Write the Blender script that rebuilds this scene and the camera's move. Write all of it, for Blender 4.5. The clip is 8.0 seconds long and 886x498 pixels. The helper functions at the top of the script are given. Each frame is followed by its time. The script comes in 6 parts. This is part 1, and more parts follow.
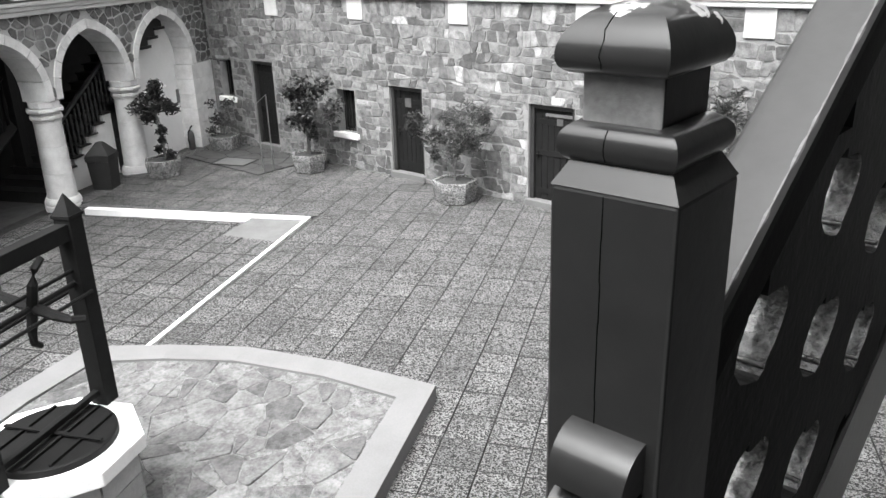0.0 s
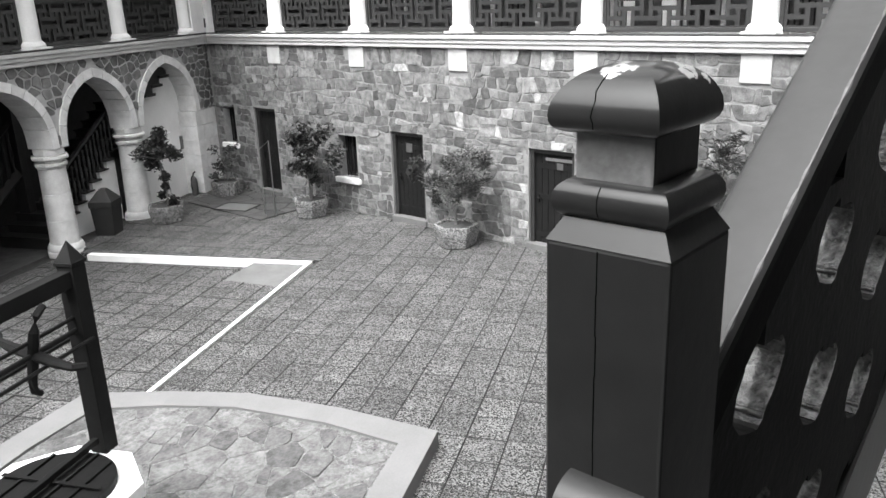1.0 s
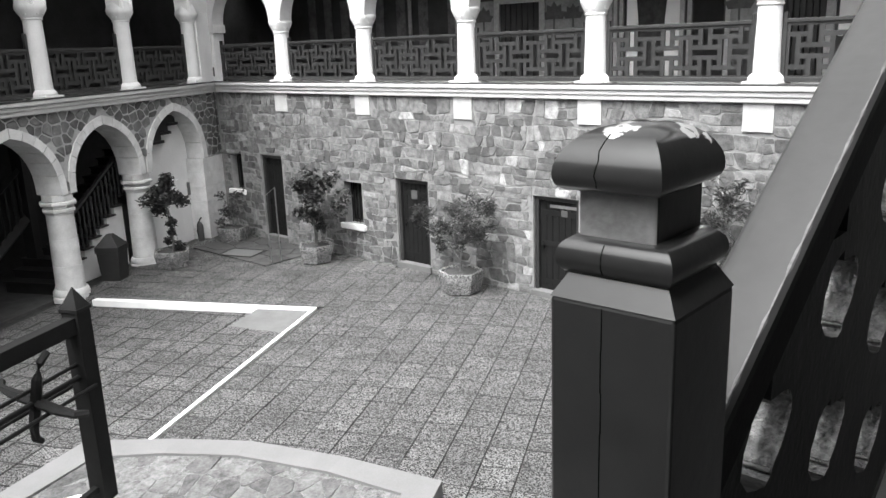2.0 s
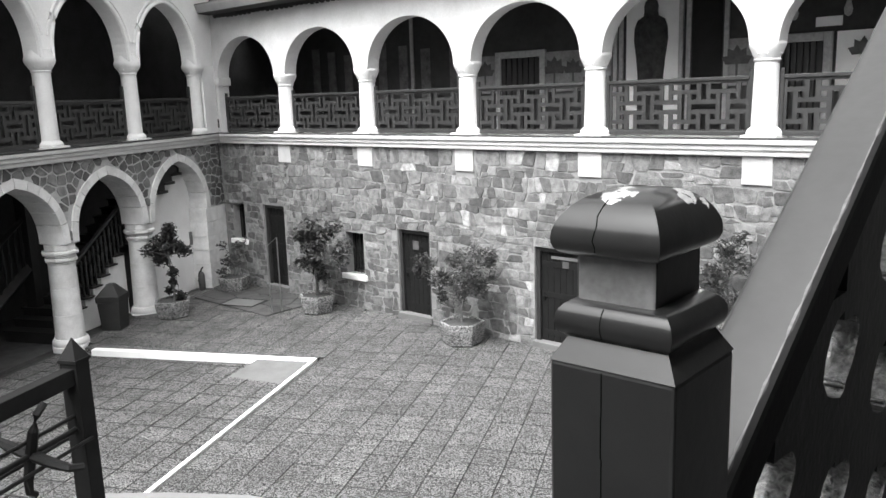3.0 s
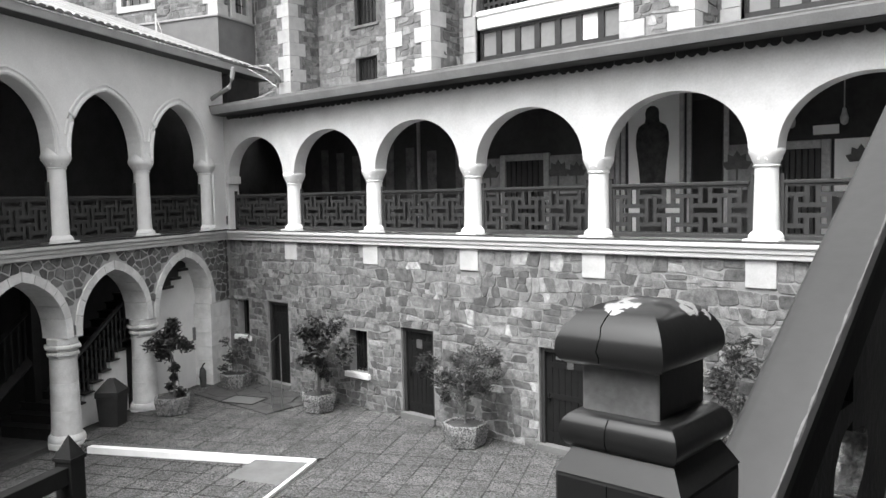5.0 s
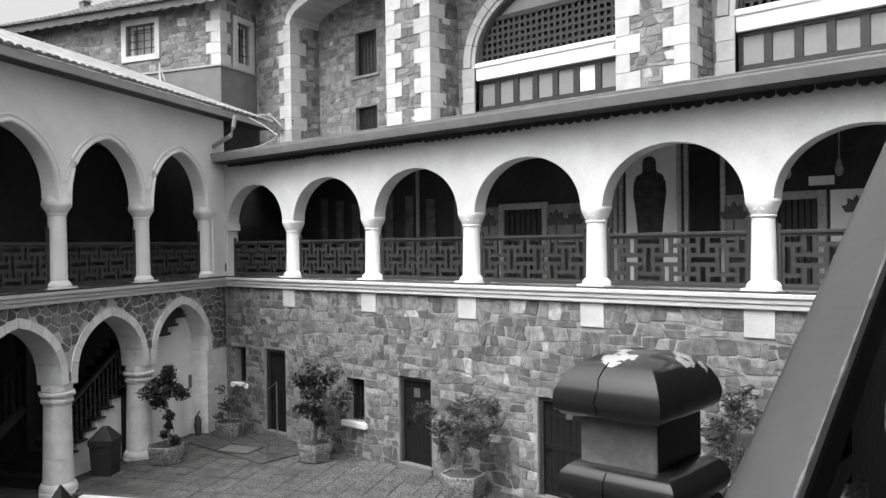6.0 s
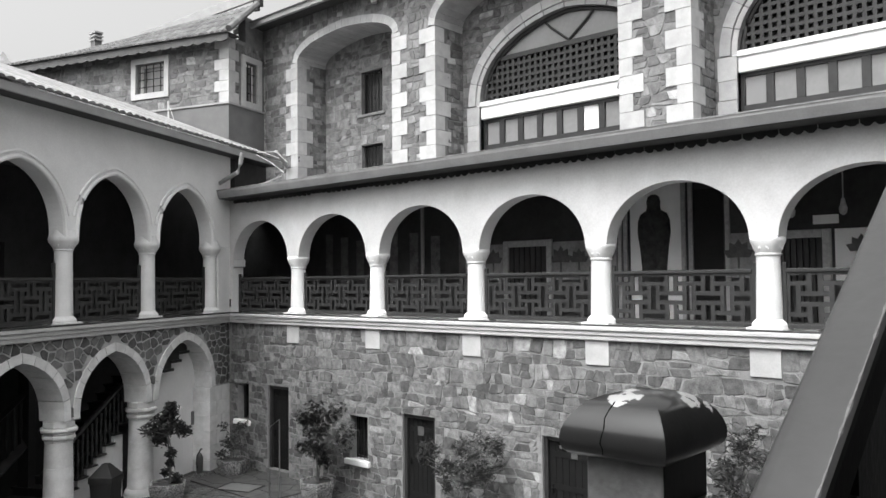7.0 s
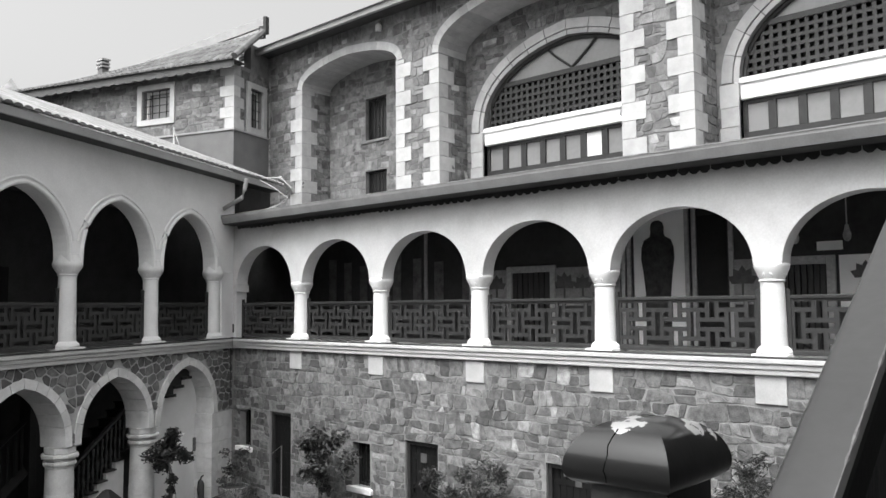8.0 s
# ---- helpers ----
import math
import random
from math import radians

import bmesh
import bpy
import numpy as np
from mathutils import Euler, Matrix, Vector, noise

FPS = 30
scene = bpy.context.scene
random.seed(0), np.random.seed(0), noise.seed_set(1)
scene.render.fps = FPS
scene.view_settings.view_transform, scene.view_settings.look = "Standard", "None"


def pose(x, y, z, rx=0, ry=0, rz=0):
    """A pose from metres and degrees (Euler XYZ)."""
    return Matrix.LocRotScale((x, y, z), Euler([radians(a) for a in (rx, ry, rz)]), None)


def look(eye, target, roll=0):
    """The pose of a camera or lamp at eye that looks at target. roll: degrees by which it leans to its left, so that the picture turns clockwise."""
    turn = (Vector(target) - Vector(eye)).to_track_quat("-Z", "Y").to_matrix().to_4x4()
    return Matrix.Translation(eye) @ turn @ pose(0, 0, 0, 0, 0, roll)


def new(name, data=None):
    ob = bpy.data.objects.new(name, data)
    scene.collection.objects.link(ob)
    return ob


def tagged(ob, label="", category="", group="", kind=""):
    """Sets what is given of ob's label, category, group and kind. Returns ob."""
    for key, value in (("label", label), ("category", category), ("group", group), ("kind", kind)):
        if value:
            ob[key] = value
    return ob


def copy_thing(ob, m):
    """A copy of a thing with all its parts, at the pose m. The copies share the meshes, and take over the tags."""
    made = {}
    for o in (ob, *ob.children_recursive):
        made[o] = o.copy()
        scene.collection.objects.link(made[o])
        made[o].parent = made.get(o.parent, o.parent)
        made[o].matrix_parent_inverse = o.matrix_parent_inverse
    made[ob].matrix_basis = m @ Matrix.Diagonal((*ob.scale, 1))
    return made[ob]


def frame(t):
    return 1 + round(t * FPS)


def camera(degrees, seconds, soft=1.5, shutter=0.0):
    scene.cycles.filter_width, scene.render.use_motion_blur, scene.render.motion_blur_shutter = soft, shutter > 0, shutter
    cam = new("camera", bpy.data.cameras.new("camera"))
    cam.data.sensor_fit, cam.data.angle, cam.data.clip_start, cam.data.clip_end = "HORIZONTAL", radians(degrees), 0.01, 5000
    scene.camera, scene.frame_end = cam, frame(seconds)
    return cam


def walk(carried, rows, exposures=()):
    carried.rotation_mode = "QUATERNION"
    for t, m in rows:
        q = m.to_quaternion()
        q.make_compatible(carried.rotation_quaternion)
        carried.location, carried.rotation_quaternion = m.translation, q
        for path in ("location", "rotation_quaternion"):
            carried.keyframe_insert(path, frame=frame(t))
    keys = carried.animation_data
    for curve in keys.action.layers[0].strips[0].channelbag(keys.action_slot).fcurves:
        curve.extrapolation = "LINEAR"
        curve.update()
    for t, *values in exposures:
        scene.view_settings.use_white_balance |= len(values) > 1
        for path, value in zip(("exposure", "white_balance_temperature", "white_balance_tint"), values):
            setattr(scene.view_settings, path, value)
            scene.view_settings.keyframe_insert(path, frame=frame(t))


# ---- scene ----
PATH = [
    (0, (-0.028, 0.027, 4.975), (-6.212, 7.031, 1.413), -1.87),
    (0.5, (-0.016, 0.020, 4.989), (-6.244, 7.090, 1.637), -2.08),
    (1, (-0.013, 0.020, 4.999), (-6.318, 7.157, 1.947), -2.19),
    (1.5, (-0.011, 0.016, 5.007), (-6.391, 7.199, 2.234), -2.16),
    (3, (-0.007, 0.018, 5.037), (-6.534, 7.355, 3.148), -1.86),
    (3.5, (-0.001, 0.008, 5.044), (-6.576, 7.382, 3.497), -1.67),
    (4, (0.000, 0.005, 5.047), (-6.633, 7.385, 3.809), -1.50),
    (4.5, (0.002, 0.004, 5.051), (-6.649, 7.409, 4.089), -1.32),
    (6, (0.017, -0.015, 5.062), (-6.623, 7.462, 4.992), -0.83),
    (6.5, (0.025, -0.028, 5.065), (-6.629, 7.435, 5.251), -0.70),
    (7, (0.028, -0.036, 5.067), (-6.644, 7.403, 5.459), -0.57),
    (7.5, (0.032, -0.040, 5.068), (-6.650, 7.379, 5.627), -0.56),
    (8, (0.030, -0.036, 5.067), (-6.660, 7.362, 5.781), -0.46),
]
cam = camera(58.2, 8.0)
walk(cam, [(t, look(eye, target, roll)) for t, eye, target, roll in PATH], exposures=[(0.0, 1.15), (1.5, 0.95), (2.8, 1.05), (3.1, 1.0), (3.5, 0.76), (4.5, 0.76), (6.0, 0.5), (8.0, 0.45)])

# ---- light: bright overcast day, colourless film ----
world = bpy.data.worlds.new("sky")
scene.world = world
world.use_nodes = True
wn = world.node_tree
wn.nodes.clear()
w_out = wn.nodes.new("ShaderNodeOutputWorld")
w_bg = wn.nodes.new("ShaderNodeBackground")
w_bw = wn.nodes.new("ShaderNodeRGBToBW")
w_sky = wn.nodes.new("ShaderNodeTexSky")
w_sky.sky_type = "NISHITA"
w_sky.sun_disc = False
w_sky.sun_elevation, w_sky.sun_rotation = radians(62), radians(175)
w_sky.air_density, w_sky.dust_density = 1.0, 10.0
w_bg.inputs["Strength"].default_value = 0.32
wn.links.new(w_sky.outputs[0], w_bw.inputs[0])
wn.links.new(w_bw.outputs[0], w_bg.inputs["Color"])
wn.links.new(w_bg.outputs[0], w_out.inputs["Surface"])
sun = new("sun", bpy.data.lights.new("sun", "SUN"))
sun.data.energy, sun.data.angle, sun.data.color = 0.3, radians(35), (1.0, 1.0, 1.0)
sun.matrix_world = look((-9.7, -11, 30), (-11, 4, 0))


# ---- materials ----
def mat(name, dark, light, rough=0.8, scale=6.0, grain=60.0, bump=0.15, metal=0.0, spread=0.0, spec=0.5, coat=0.0, wear=0.0, speck=None, depth=0.01, odd=0.0):
    """Grey-scale surface: two scales of mottling between dark and light, fine relief, a random step per piece, and worn pale spots."""
    m = bpy.data.materials.new(name)
    m.use_nodes = True
    t = m.node_tree
    n, l = t.nodes, t.links
    b = n["Principled BSDF"]
    co = n.new("ShaderNodeTexCoord")
    big, fine, mix, ramp = n.new("ShaderNodeTexNoise"), n.new("ShaderNodeTexNoise"), n.new("ShaderNodeMath"), n.new("ShaderNodeMapRange")
    big.inputs["Scale"].default_value, big.inputs["Detail"].default_value, big.inputs["Roughness"].default_value = scale, 6, 0.6
    fine.inputs["Scale"].default_value, fine.inputs["Detail"].default_value = grain, 4
    own, shift = n.new("ShaderNodeObjectInfo"), n.new("ShaderNodeVectorMath")
    shift.operation = "MULTIPLY_ADD"
    l.new(own.outputs["Random"], shift.inputs[0])
    shift.inputs[1].default_value = (37.0, 21.0, 53.0)
    l.new(co.outputs["Object"], shift.inputs[2])
    l.new(shift.outputs[0], big.inputs["Vector"])
    l.new(shift.outputs[0], fine.inputs["Vector"])
    mix.operation = "MULTIPLY_ADD"
    l.new(fine.outputs["Fac"], mix.inputs[0])
    mix.inputs[1].default_value = 0.45
    l.new(big.outputs["Fac"], mix.inputs[2])
    value = mix.outputs[0]
    ramp.inputs["From Min"].default_value, ramp.inputs["From Max"].default_value = 0.48, 0.98
    ramp.inputs["To Min"].default_value, ramp.inputs["To Max"].default_value = dark, light
    l.new(value, ramp.inputs["Value"])
    value = ramp.outputs[0]
    if spread:
        geo, info, add, rng, mul = n.new("ShaderNodeNewGeometry"), n.new("ShaderNodeObjectInfo"), n.new("ShaderNodeMath"), n.new("ShaderNodeMapRange"), n.new("ShaderNodeMath")
        add.operation, mul.operation = "ADD", "MULTIPLY"
        l.new(geo.outputs["Random Per Island"], add.inputs[0])
        l.new(info.outputs["Random"], add.inputs[1])
        frac = n.new("ShaderNodeMath")
        frac.operation = "FRACT"
        l.new(add.outputs[0], frac.inputs[0])
        rng.inputs["To Min"].default_value, rng.inputs["To Max"].default_value = 1 - spread, 1 + spread
        l.new(frac.outputs[0], rng.inputs["Value"])
        l.new(value, mul.inputs[0])
        step = rng.outputs[0]
        if odd:  # a few pieces of a much paler stone
            again, far_, pale = n.new("ShaderNodeMath"), n.new("ShaderNodeMath"), n.new("ShaderNodeMapRange")
            again.operation, far_.operation = "MULTIPLY", "FRACT"
            again.inputs[1].default_value = 17.3
            l.new(frac.outputs[0], again.inputs[0])
            l.new(again.outputs[0], far_.inputs[0])
            pale.inputs["From Min"].default_value, pale.inputs["From Max"].default_value = 1 - odd, 1.0
            pale.inputs["To Min"].default_value, pale.inputs["To Max"].default_value = 0.0, 1.4
            l.new(far_.outputs[0], pale.inputs["Value"])
            both = n.new("ShaderNodeMath")
            both.operation = "ADD"
            l.new(step, both.inputs[0])
            l.new(pale.outputs[0], both.inputs[1])
            step = both.outputs[0]
        l.new(step, mul.inputs[1])
        value = mul.outputs[0]
    if speck:
        vor, gt = n.new("ShaderNodeTexVoronoi"), n.new("ShaderNodeMapRange")
        vor.inputs["Scale"].default_value = speck[0]
        l.new(shift.outputs[0], vor.inputs["Vector"])
        bw = n.new("ShaderNodeRGBToBW")
        l.new(vor.outputs["Color"], bw.inputs[0])
        gt.inputs["From Min"].default_value, gt.inputs["From Max"].default_value = 0.38, 0.64
        gt.inputs["To Min"].default_value, gt.inputs["To Max"].default_value = speck[1], speck[2]
        l.new(bw.outputs[0], gt.inputs["Value"])
        mm = n.new("ShaderNodeMath")
        mm.operation = "MULTIPLY"
        l.new(value, mm.inputs[0])
        l.new(gt.outputs[0], mm.inputs[1])
        value = mm.outputs[0]
    if wear:
        wn_, wr, wm = n.new("ShaderNodeTexNoise"), n.new("ShaderNodeMapRange"), n.new("ShaderNodeMix")
        wn_.inputs["Scale"].default_value, wn_.inputs["Detail"].default_value = scale * 1.7, 9
        l.new(co.outputs["Object"], wn_.inputs["Vector"])
        wr.inputs["From Min"].default_value, wr.inputs["From Max"].default_value = 0.66, 0.7
        wr.inputs["To Max"].default_value = wear
        l.new(wn_.outputs["Fac"], wr.inputs["Value"])
        wm.data_type = "FLOAT"
        l.new(wr.outputs[0], wm.inputs[0])
        l.new(value, wm.inputs[2])
        wm.inputs[3].default_value = min(0.6, light * 3 + 0.1)
        value = wm.outputs[0]
    l.new(value, b.inputs["Base Color"])
    b.inputs["Roughness"].default_value = rough
    b.inputs["Metallic"].default_value = metal
    b.inputs["Specular IOR Level"].default_value = spec
    b.inputs["Coat Weight"].default_value = coat
    b.inputs["Coat Roughness"].default_value = 0.12
    if bump:
        bp = n.new("ShaderNodeBump")
        bp.inputs["Strength"].default_value, bp.inputs["Distance"].default_value = bump, depth
        l.new(mix.outputs[0], bp.inputs["Height"])
        l.new(bp.outputs[0], b.inputs["Normal"])
    return m


M = {
    "plaster": mat("white_limewash", 0.44, 0.60, 0.85, 1.2, 30, 0.3),
    "wing_plaster": mat("aged_limewash", 0.66, 0.84, 0.85, 0.9, 30, 0.2),
    "column": mat("white_column_paint", 0.58, 0.74, 0.7, 2.0, 40, 0.15),
    "ledge": mat("pale_render_ledge", 0.38, 0.52, 0.8, 2.0, 40, 0.2),
    "mortar": mat("lime_mortar", 0.15, 0.28, 0.95, 3.0, 90, 0.6),
    "stone": mat("rubble_stone", 0.055, 0.20, 0.85, 8.0, 45, 1.0, spread=0.5, odd=0.07),
    "wing_mortar": mat("pale_mortar", 0.28, 0.45, 0.95, 4.0, 80, 0.4),
    "wing_stone": mat("dark_rubble_stone", 0.06, 0.17, 0.85, 5.0, 45, 0.5, spread=0.5),
    "church_mortar": mat("weathered_church_mortar", 0.12, 0.22, 0.95, 4.0, 80, 0.5),
    "church_stone": mat("church_rubble", 0.08, 0.22, 0.85, 5.0, 40, 0.7, spread=0.45, odd=0.05),
    "quoin": mat("pale_dressed_stone", 0.32, 0.46, 0.8, 3.0, 50, 0.25, spread=0.12),
    "voussoir": mat("arch_stone", 0.48, 0.74, 0.8, 3.0, 50, 0.25, spread=0.06),
    "block": mat("cream_plaster_block", 0.36, 0.48, 0.85, 3.0, 50, 0.15),
    "paver": mat("washed_aggregate_paving", 0.025, 0.062, 0.9, 1.2, 25, 0.5, spread=0.14, speck=(72.0, 0.0, 3.0)),
    "joint": mat("dark_joint_earth", 0.016, 0.04, 0.95, 8.0, 80, 0.4),
    "white_line": mat("white_road_paint", 0.72, 0.85, 0.7, 3.0, 40, 0.15),
    "concrete": mat("smooth_grey_concrete", 0.09, 0.14, 0.8, 2.0, 50, 0.15),
    "border": mat("pale_concrete_border", 0.13, 0.17, 0.8, 1.5, 50, 0.15),
    "flag": mat("crazy_paving_stone", 0.04, 0.18, 0.9, 5.0, 26, 1.0, spread=0.32, depth=0.03),
    "flag_mortar": mat("rough_cement", 0.04, 0.24, 0.95, 12.0, 45, 1.0, depth=0.05),
    "newel": mat("dark_oil_paint", 0.011, 0.018, 0.28, 3.0, 22, 0.25, spec=0.32, coat=0.6, depth=0.006),
    "rail": mat("worn_dark_varnish", 0.024, 0.038, 0.36, 3.0, 30, 0.1, coat=0.3),
    "raw_wood": mat("bare_weathered_wood", 0.07, 0.19, 0.45, 6.0, 60, 0.5, coat=0.3),
    "dark_wood": mat("dark_brown_wood", 0.014, 0.03, 0.5, 5.0, 60, 0.3),
    "door": mat("dark_door_paint", 0.005, 0.010, 0.6, 4.0, 40, 0.2, spec=0.25),
    "fret": mat("fretwork_brown_wood", 0.016, 0.032, 0.5, 5.0, 60, 0.2),
    "inner": mat("dim_inner_plaster", 0.14, 0.22, 0.9, 1.5, 30, 0.1),
    "iron": mat("black_iron_paint", 0.004, 0.008, 0.7, 8.0, 80, 0.1, spec=0.2),
    "crack": mat("open_crack", 0.001, 0.002, 1.0, 2.0, 20, 0.0, spec=0.0),
    # near-black that stands for unlit interiors; also colours the manhole frame
    "hollow": mat("unlit_room_and_frame_black", 0.010, 0.018, 0.9, 2.0, 20, 0.0),
    # kept paler than the house tiles: the wing roof's sky reflection is in it
    "tile": mat("clay_tile_sky_sheen", 0.10, 0.28, 0.85, 3.0, 40, 0.4, spread=0.3),
    "apron": mat("dark_court_stone", 0.025, 0.07, 0.7, 4.0, 40, 0.5, spread=0.3),
    "house_tile": mat("dark_house_roof_tile", 0.05, 0.14, 0.85, 3.0, 40, 0.4, spread=0.3),
    "eave_board": mat("weathered_eaves_board", 0.07, 0.12, 0.8, 3.0, 40, 0.2),
    # very dark plaster: the shade inside the wing is put into its tone
    "wing_inner": mat("shade_dark_plaster", 0.035, 0.075, 0.9, 1.5, 30, 0.1),
    "mural_figure": mat("dark_mosaic_shape", 0.006, 0.06, 0.7, 5.0, 14, 0.1),
    "mural_leaf": mat("faded_mosaic_leaf", 0.05, 0.12, 0.6, 6.0, 40, 0.1),
    "fascia": mat("grey_painted_fascia", 0.24, 0.34, 0.6, 2.0, 40, 0.1),
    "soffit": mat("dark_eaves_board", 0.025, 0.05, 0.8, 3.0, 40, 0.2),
    "render": mat("grey_cement_render", 0.11, 0.16, 0.85, 1.5, 40, 0.2),
    "tub": mat("exposed_aggregate_tub", 0.10, 0.22, 0.9, 4.0, 40, 0.5, speck=(60.0, 0.3, 1.7)),
    "soil": mat("potting_soil", 0.03, 0.07, 0.95, 12.0, 80, 0.6),
    "leaf": mat("glossy_leaf", 0.010, 0.032, 0.55, 3.0, 20, 0.1, spread=0.5),
    "grey_leaf": mat("narrow_grey_leaf", 0.016, 0.045, 0.5, 3.0, 20, 0.1, spread=0.5),
    "bark": mat("grey_bark", 0.08, 0.18, 0.9, 8.0, 60, 0.5),
    # dark fresco, lowered further so the gallery's indoor shade is in the colour
    "mural_dark": mat("shaded_mural_ground", 0.015, 0.05, 0.6, 1.2, 8, 0.1),
    "mural_pale": mat("pale_mosaic_ground", 0.82, 0.92, 0.5, 2.0, 60, 0.1),
    "mural_dim": mat("dim_fresco", 0.06, 0.20, 0.8, 4.0, 25, 0.1),
    "mural_mid": mat("grey_mosaic", 0.16, 0.36, 0.5, 3.0, 20, 0.1),
    "gold": mat("worn_mosaic_ornament", 0.28, 0.5, 0.5, 12.0, 60, 0.1),
    "metal": mat("grey_metal", 0.20, 0.28, 0.4, 4.0, 40, 0.05, metal=0.8),
    "bin": mat("dark_plastic", 0.015, 0.025, 0.5, 4.0, 40, 0.1),
    # whiter copy of the plaster, making up for light lost under the arcade
    "lobby": mat("lifted_lobby_limewash", 0.70, 0.82, 0.8, 1.2, 30, 0.15),
    "red": mat("extinguisher_enamel", 0.05, 0.07, 0.3, 4.0, 40, 0.0),
    "pane_pale": mat("curtained_window_film", 0.18, 0.24, 0.3, 1.0, 10, 0.0),
}


def glass(name, tint, rough):
    m = bpy.data.materials.new(name)
    m.use_nodes = True
    b = m.node_tree.nodes["Principled BSDF"]
    b.inputs["Base Color"].default_value = (tint, tint, tint, 1)
    b.inputs["Roughness"].default_value = rough
    b.inputs["Transmission Weight"].default_value = 0.6
    b.inputs["Specular IOR Level"].default_value = 0.6
    return m



def chipped(name, base, spots):
    """The newel paint with pale patches where it has flaked away, each a ragged spot of its own place and size."""
    m = base.copy()
    m.name = name
    t = m.node_tree
    n, l = t.nodes, t.links
    b = n["Principled BSDF"]
    co, ns = n.new("ShaderNodeTexCoord"), n.new("ShaderNodeTexNoise")
    ns.inputs["Scale"].default_value, ns.inputs["Detail"].default_value = 38.0, 5
    l.new(co.outputs["Object"], ns.inputs["Vector"])
    total = None
    for place, size in spots:
        d, sub, gt = n.new("ShaderNodeVectorMath"), n.new("ShaderNodeMath"), n.new("ShaderNodeMath")
        d.operation = "DISTANCE"
        d.inputs[1].default_value = place
        l.new(co.outputs["Object"], d.inputs[0])
        sub.operation = "MULTIPLY_ADD"
        l.new(ns.outputs["Fac"], sub.inputs[0])
        sub.inputs[1].default_value = 0.07
        l.new(d.outputs["Value"], sub.inputs[2])
        gt.operation = "LESS_THAN"
        l.new(sub.outputs[0], gt.inputs[0])
        gt.inputs[1].default_value = size + 0.035
        if total is None:
            total = gt.outputs[0]
        else:
            mx = n.new("ShaderNodeMath")
            mx.operation = "MAXIMUM"
            l.new(total, mx.inputs[0])
            l.new(gt.outputs[0], mx.inputs[1])
            total = mx.outputs[0]
    mix = n.new("ShaderNodeMix")
    mix.data_type = "FLOAT"
    old = b.inputs["Base Color"].links[0].from_socket
    l.new(total, mix.inputs[0])
    l.new(old, mix.inputs[2])
    mix.inputs[3].default_value = 0.42
    l.new(mix.outputs[0], b.inputs["Base Color"])
    return m


M["newel_cap"] = chipped("chipped_cap_paint", M["newel"], [((-0.055, -0.03, 1.330), 0.018), ((-0.02, -0.05, 1.332), 0.021), ((-0.03, -0.01, 1.341), 0.016), ((0.0, 0.03, 1.341), 0.014), ((0.035, 0.06, 1.335), 0.018), ((0.06, 0.03, 1.330), 0.014), ((0.07, 0.065, 1.322), 0.018)])
M["glass"] = glass("window_glass", 0.5, 0.05)
M["dark_glass"] = mat("dusty_dark_glass", 0.010, 0.022, 0.15, 3.0, 20, 0.0)
M["notice"] = mat("faded_grey_card", 0.05, 0.08, 0.7, 6.0, 40, 0.0)


# ---- mesh helpers ----
def put(name, bm, material, parent=None, label="", matrix=None, smooth=False, bevel=0.0):
    bmesh.ops.recalc_face_normals(bm, faces=bm.faces)
    me = bpy.data.meshes.new(name)
    bm.to_mesh(me)
    bm.free()
    me.materials.append(M[material])
    if smooth:
        me.shade_smooth()
        me.set_sharp_from_angle(angle=radians(42))
    ob = new(name, me)
    if matrix is not None:
        ob.matrix_world = matrix
    if parent is not None:
        ob.parent = parent
    if label:
        tagged(ob, label)
    if bevel:
        md = ob.modifiers.new("rounded", "BEVEL")
        md.width, md.segments, md.limit_method, md.angle_limit = bevel, 2, "ANGLE", radians(40)
    return ob


def part(name, bm, material, parent, label="", smooth=False, bevel=0.0):
    return put(name, bm, material, parent, label, None, smooth, bevel)


def thing(name, label, category, matrix=None, group="", kind=""):
    ob = new(name)
    if matrix is not None:
        ob.matrix_world = matrix
    return tagged(ob, label, category, group, kind)


def B():
    return bmesh.new()


def box(bm, x0, x1, y0, y1, z0, z1, m=None):
    vs = [bm.verts.new((x, y, z)) for x in (x0, x1) for y in (y0, y1) for z in (z0, z1)]
    if m is not None:
        for v in vs:
            v.co = m @ v.co
    for f in ((0, 1, 3, 2), (4, 6, 7, 5), (0, 4, 5, 1), (2, 3, 7, 6), (0, 2, 6, 4), (1, 5, 7, 3)):
        bm.faces.new([vs[i] for i in f])
    return bm


def prism(bm, pts, y0, y1, m=None):
    """A flat outline in x and z, given depth along y."""
    a = [bm.verts.new((x, y0, z)) for x, z in pts]
    b = [bm.verts.new((x, y1, z)) for x, z in pts]
    if m is not None:
        for v in a + b:
            v.co = m @ v.co
    fs = [bm.faces.new(a), bm.faces.new(b[::-1])]
    for f in fs:
        f.normal_update()
    for i in range(len(pts)):
        j = (i + 1) % len(pts)
        bm.faces.new((a[i], b[i], b[j], a[j]))
    bmesh.ops.triangulate(bm, faces=fs, ngon_method="EAR_CLIP")
    return bm


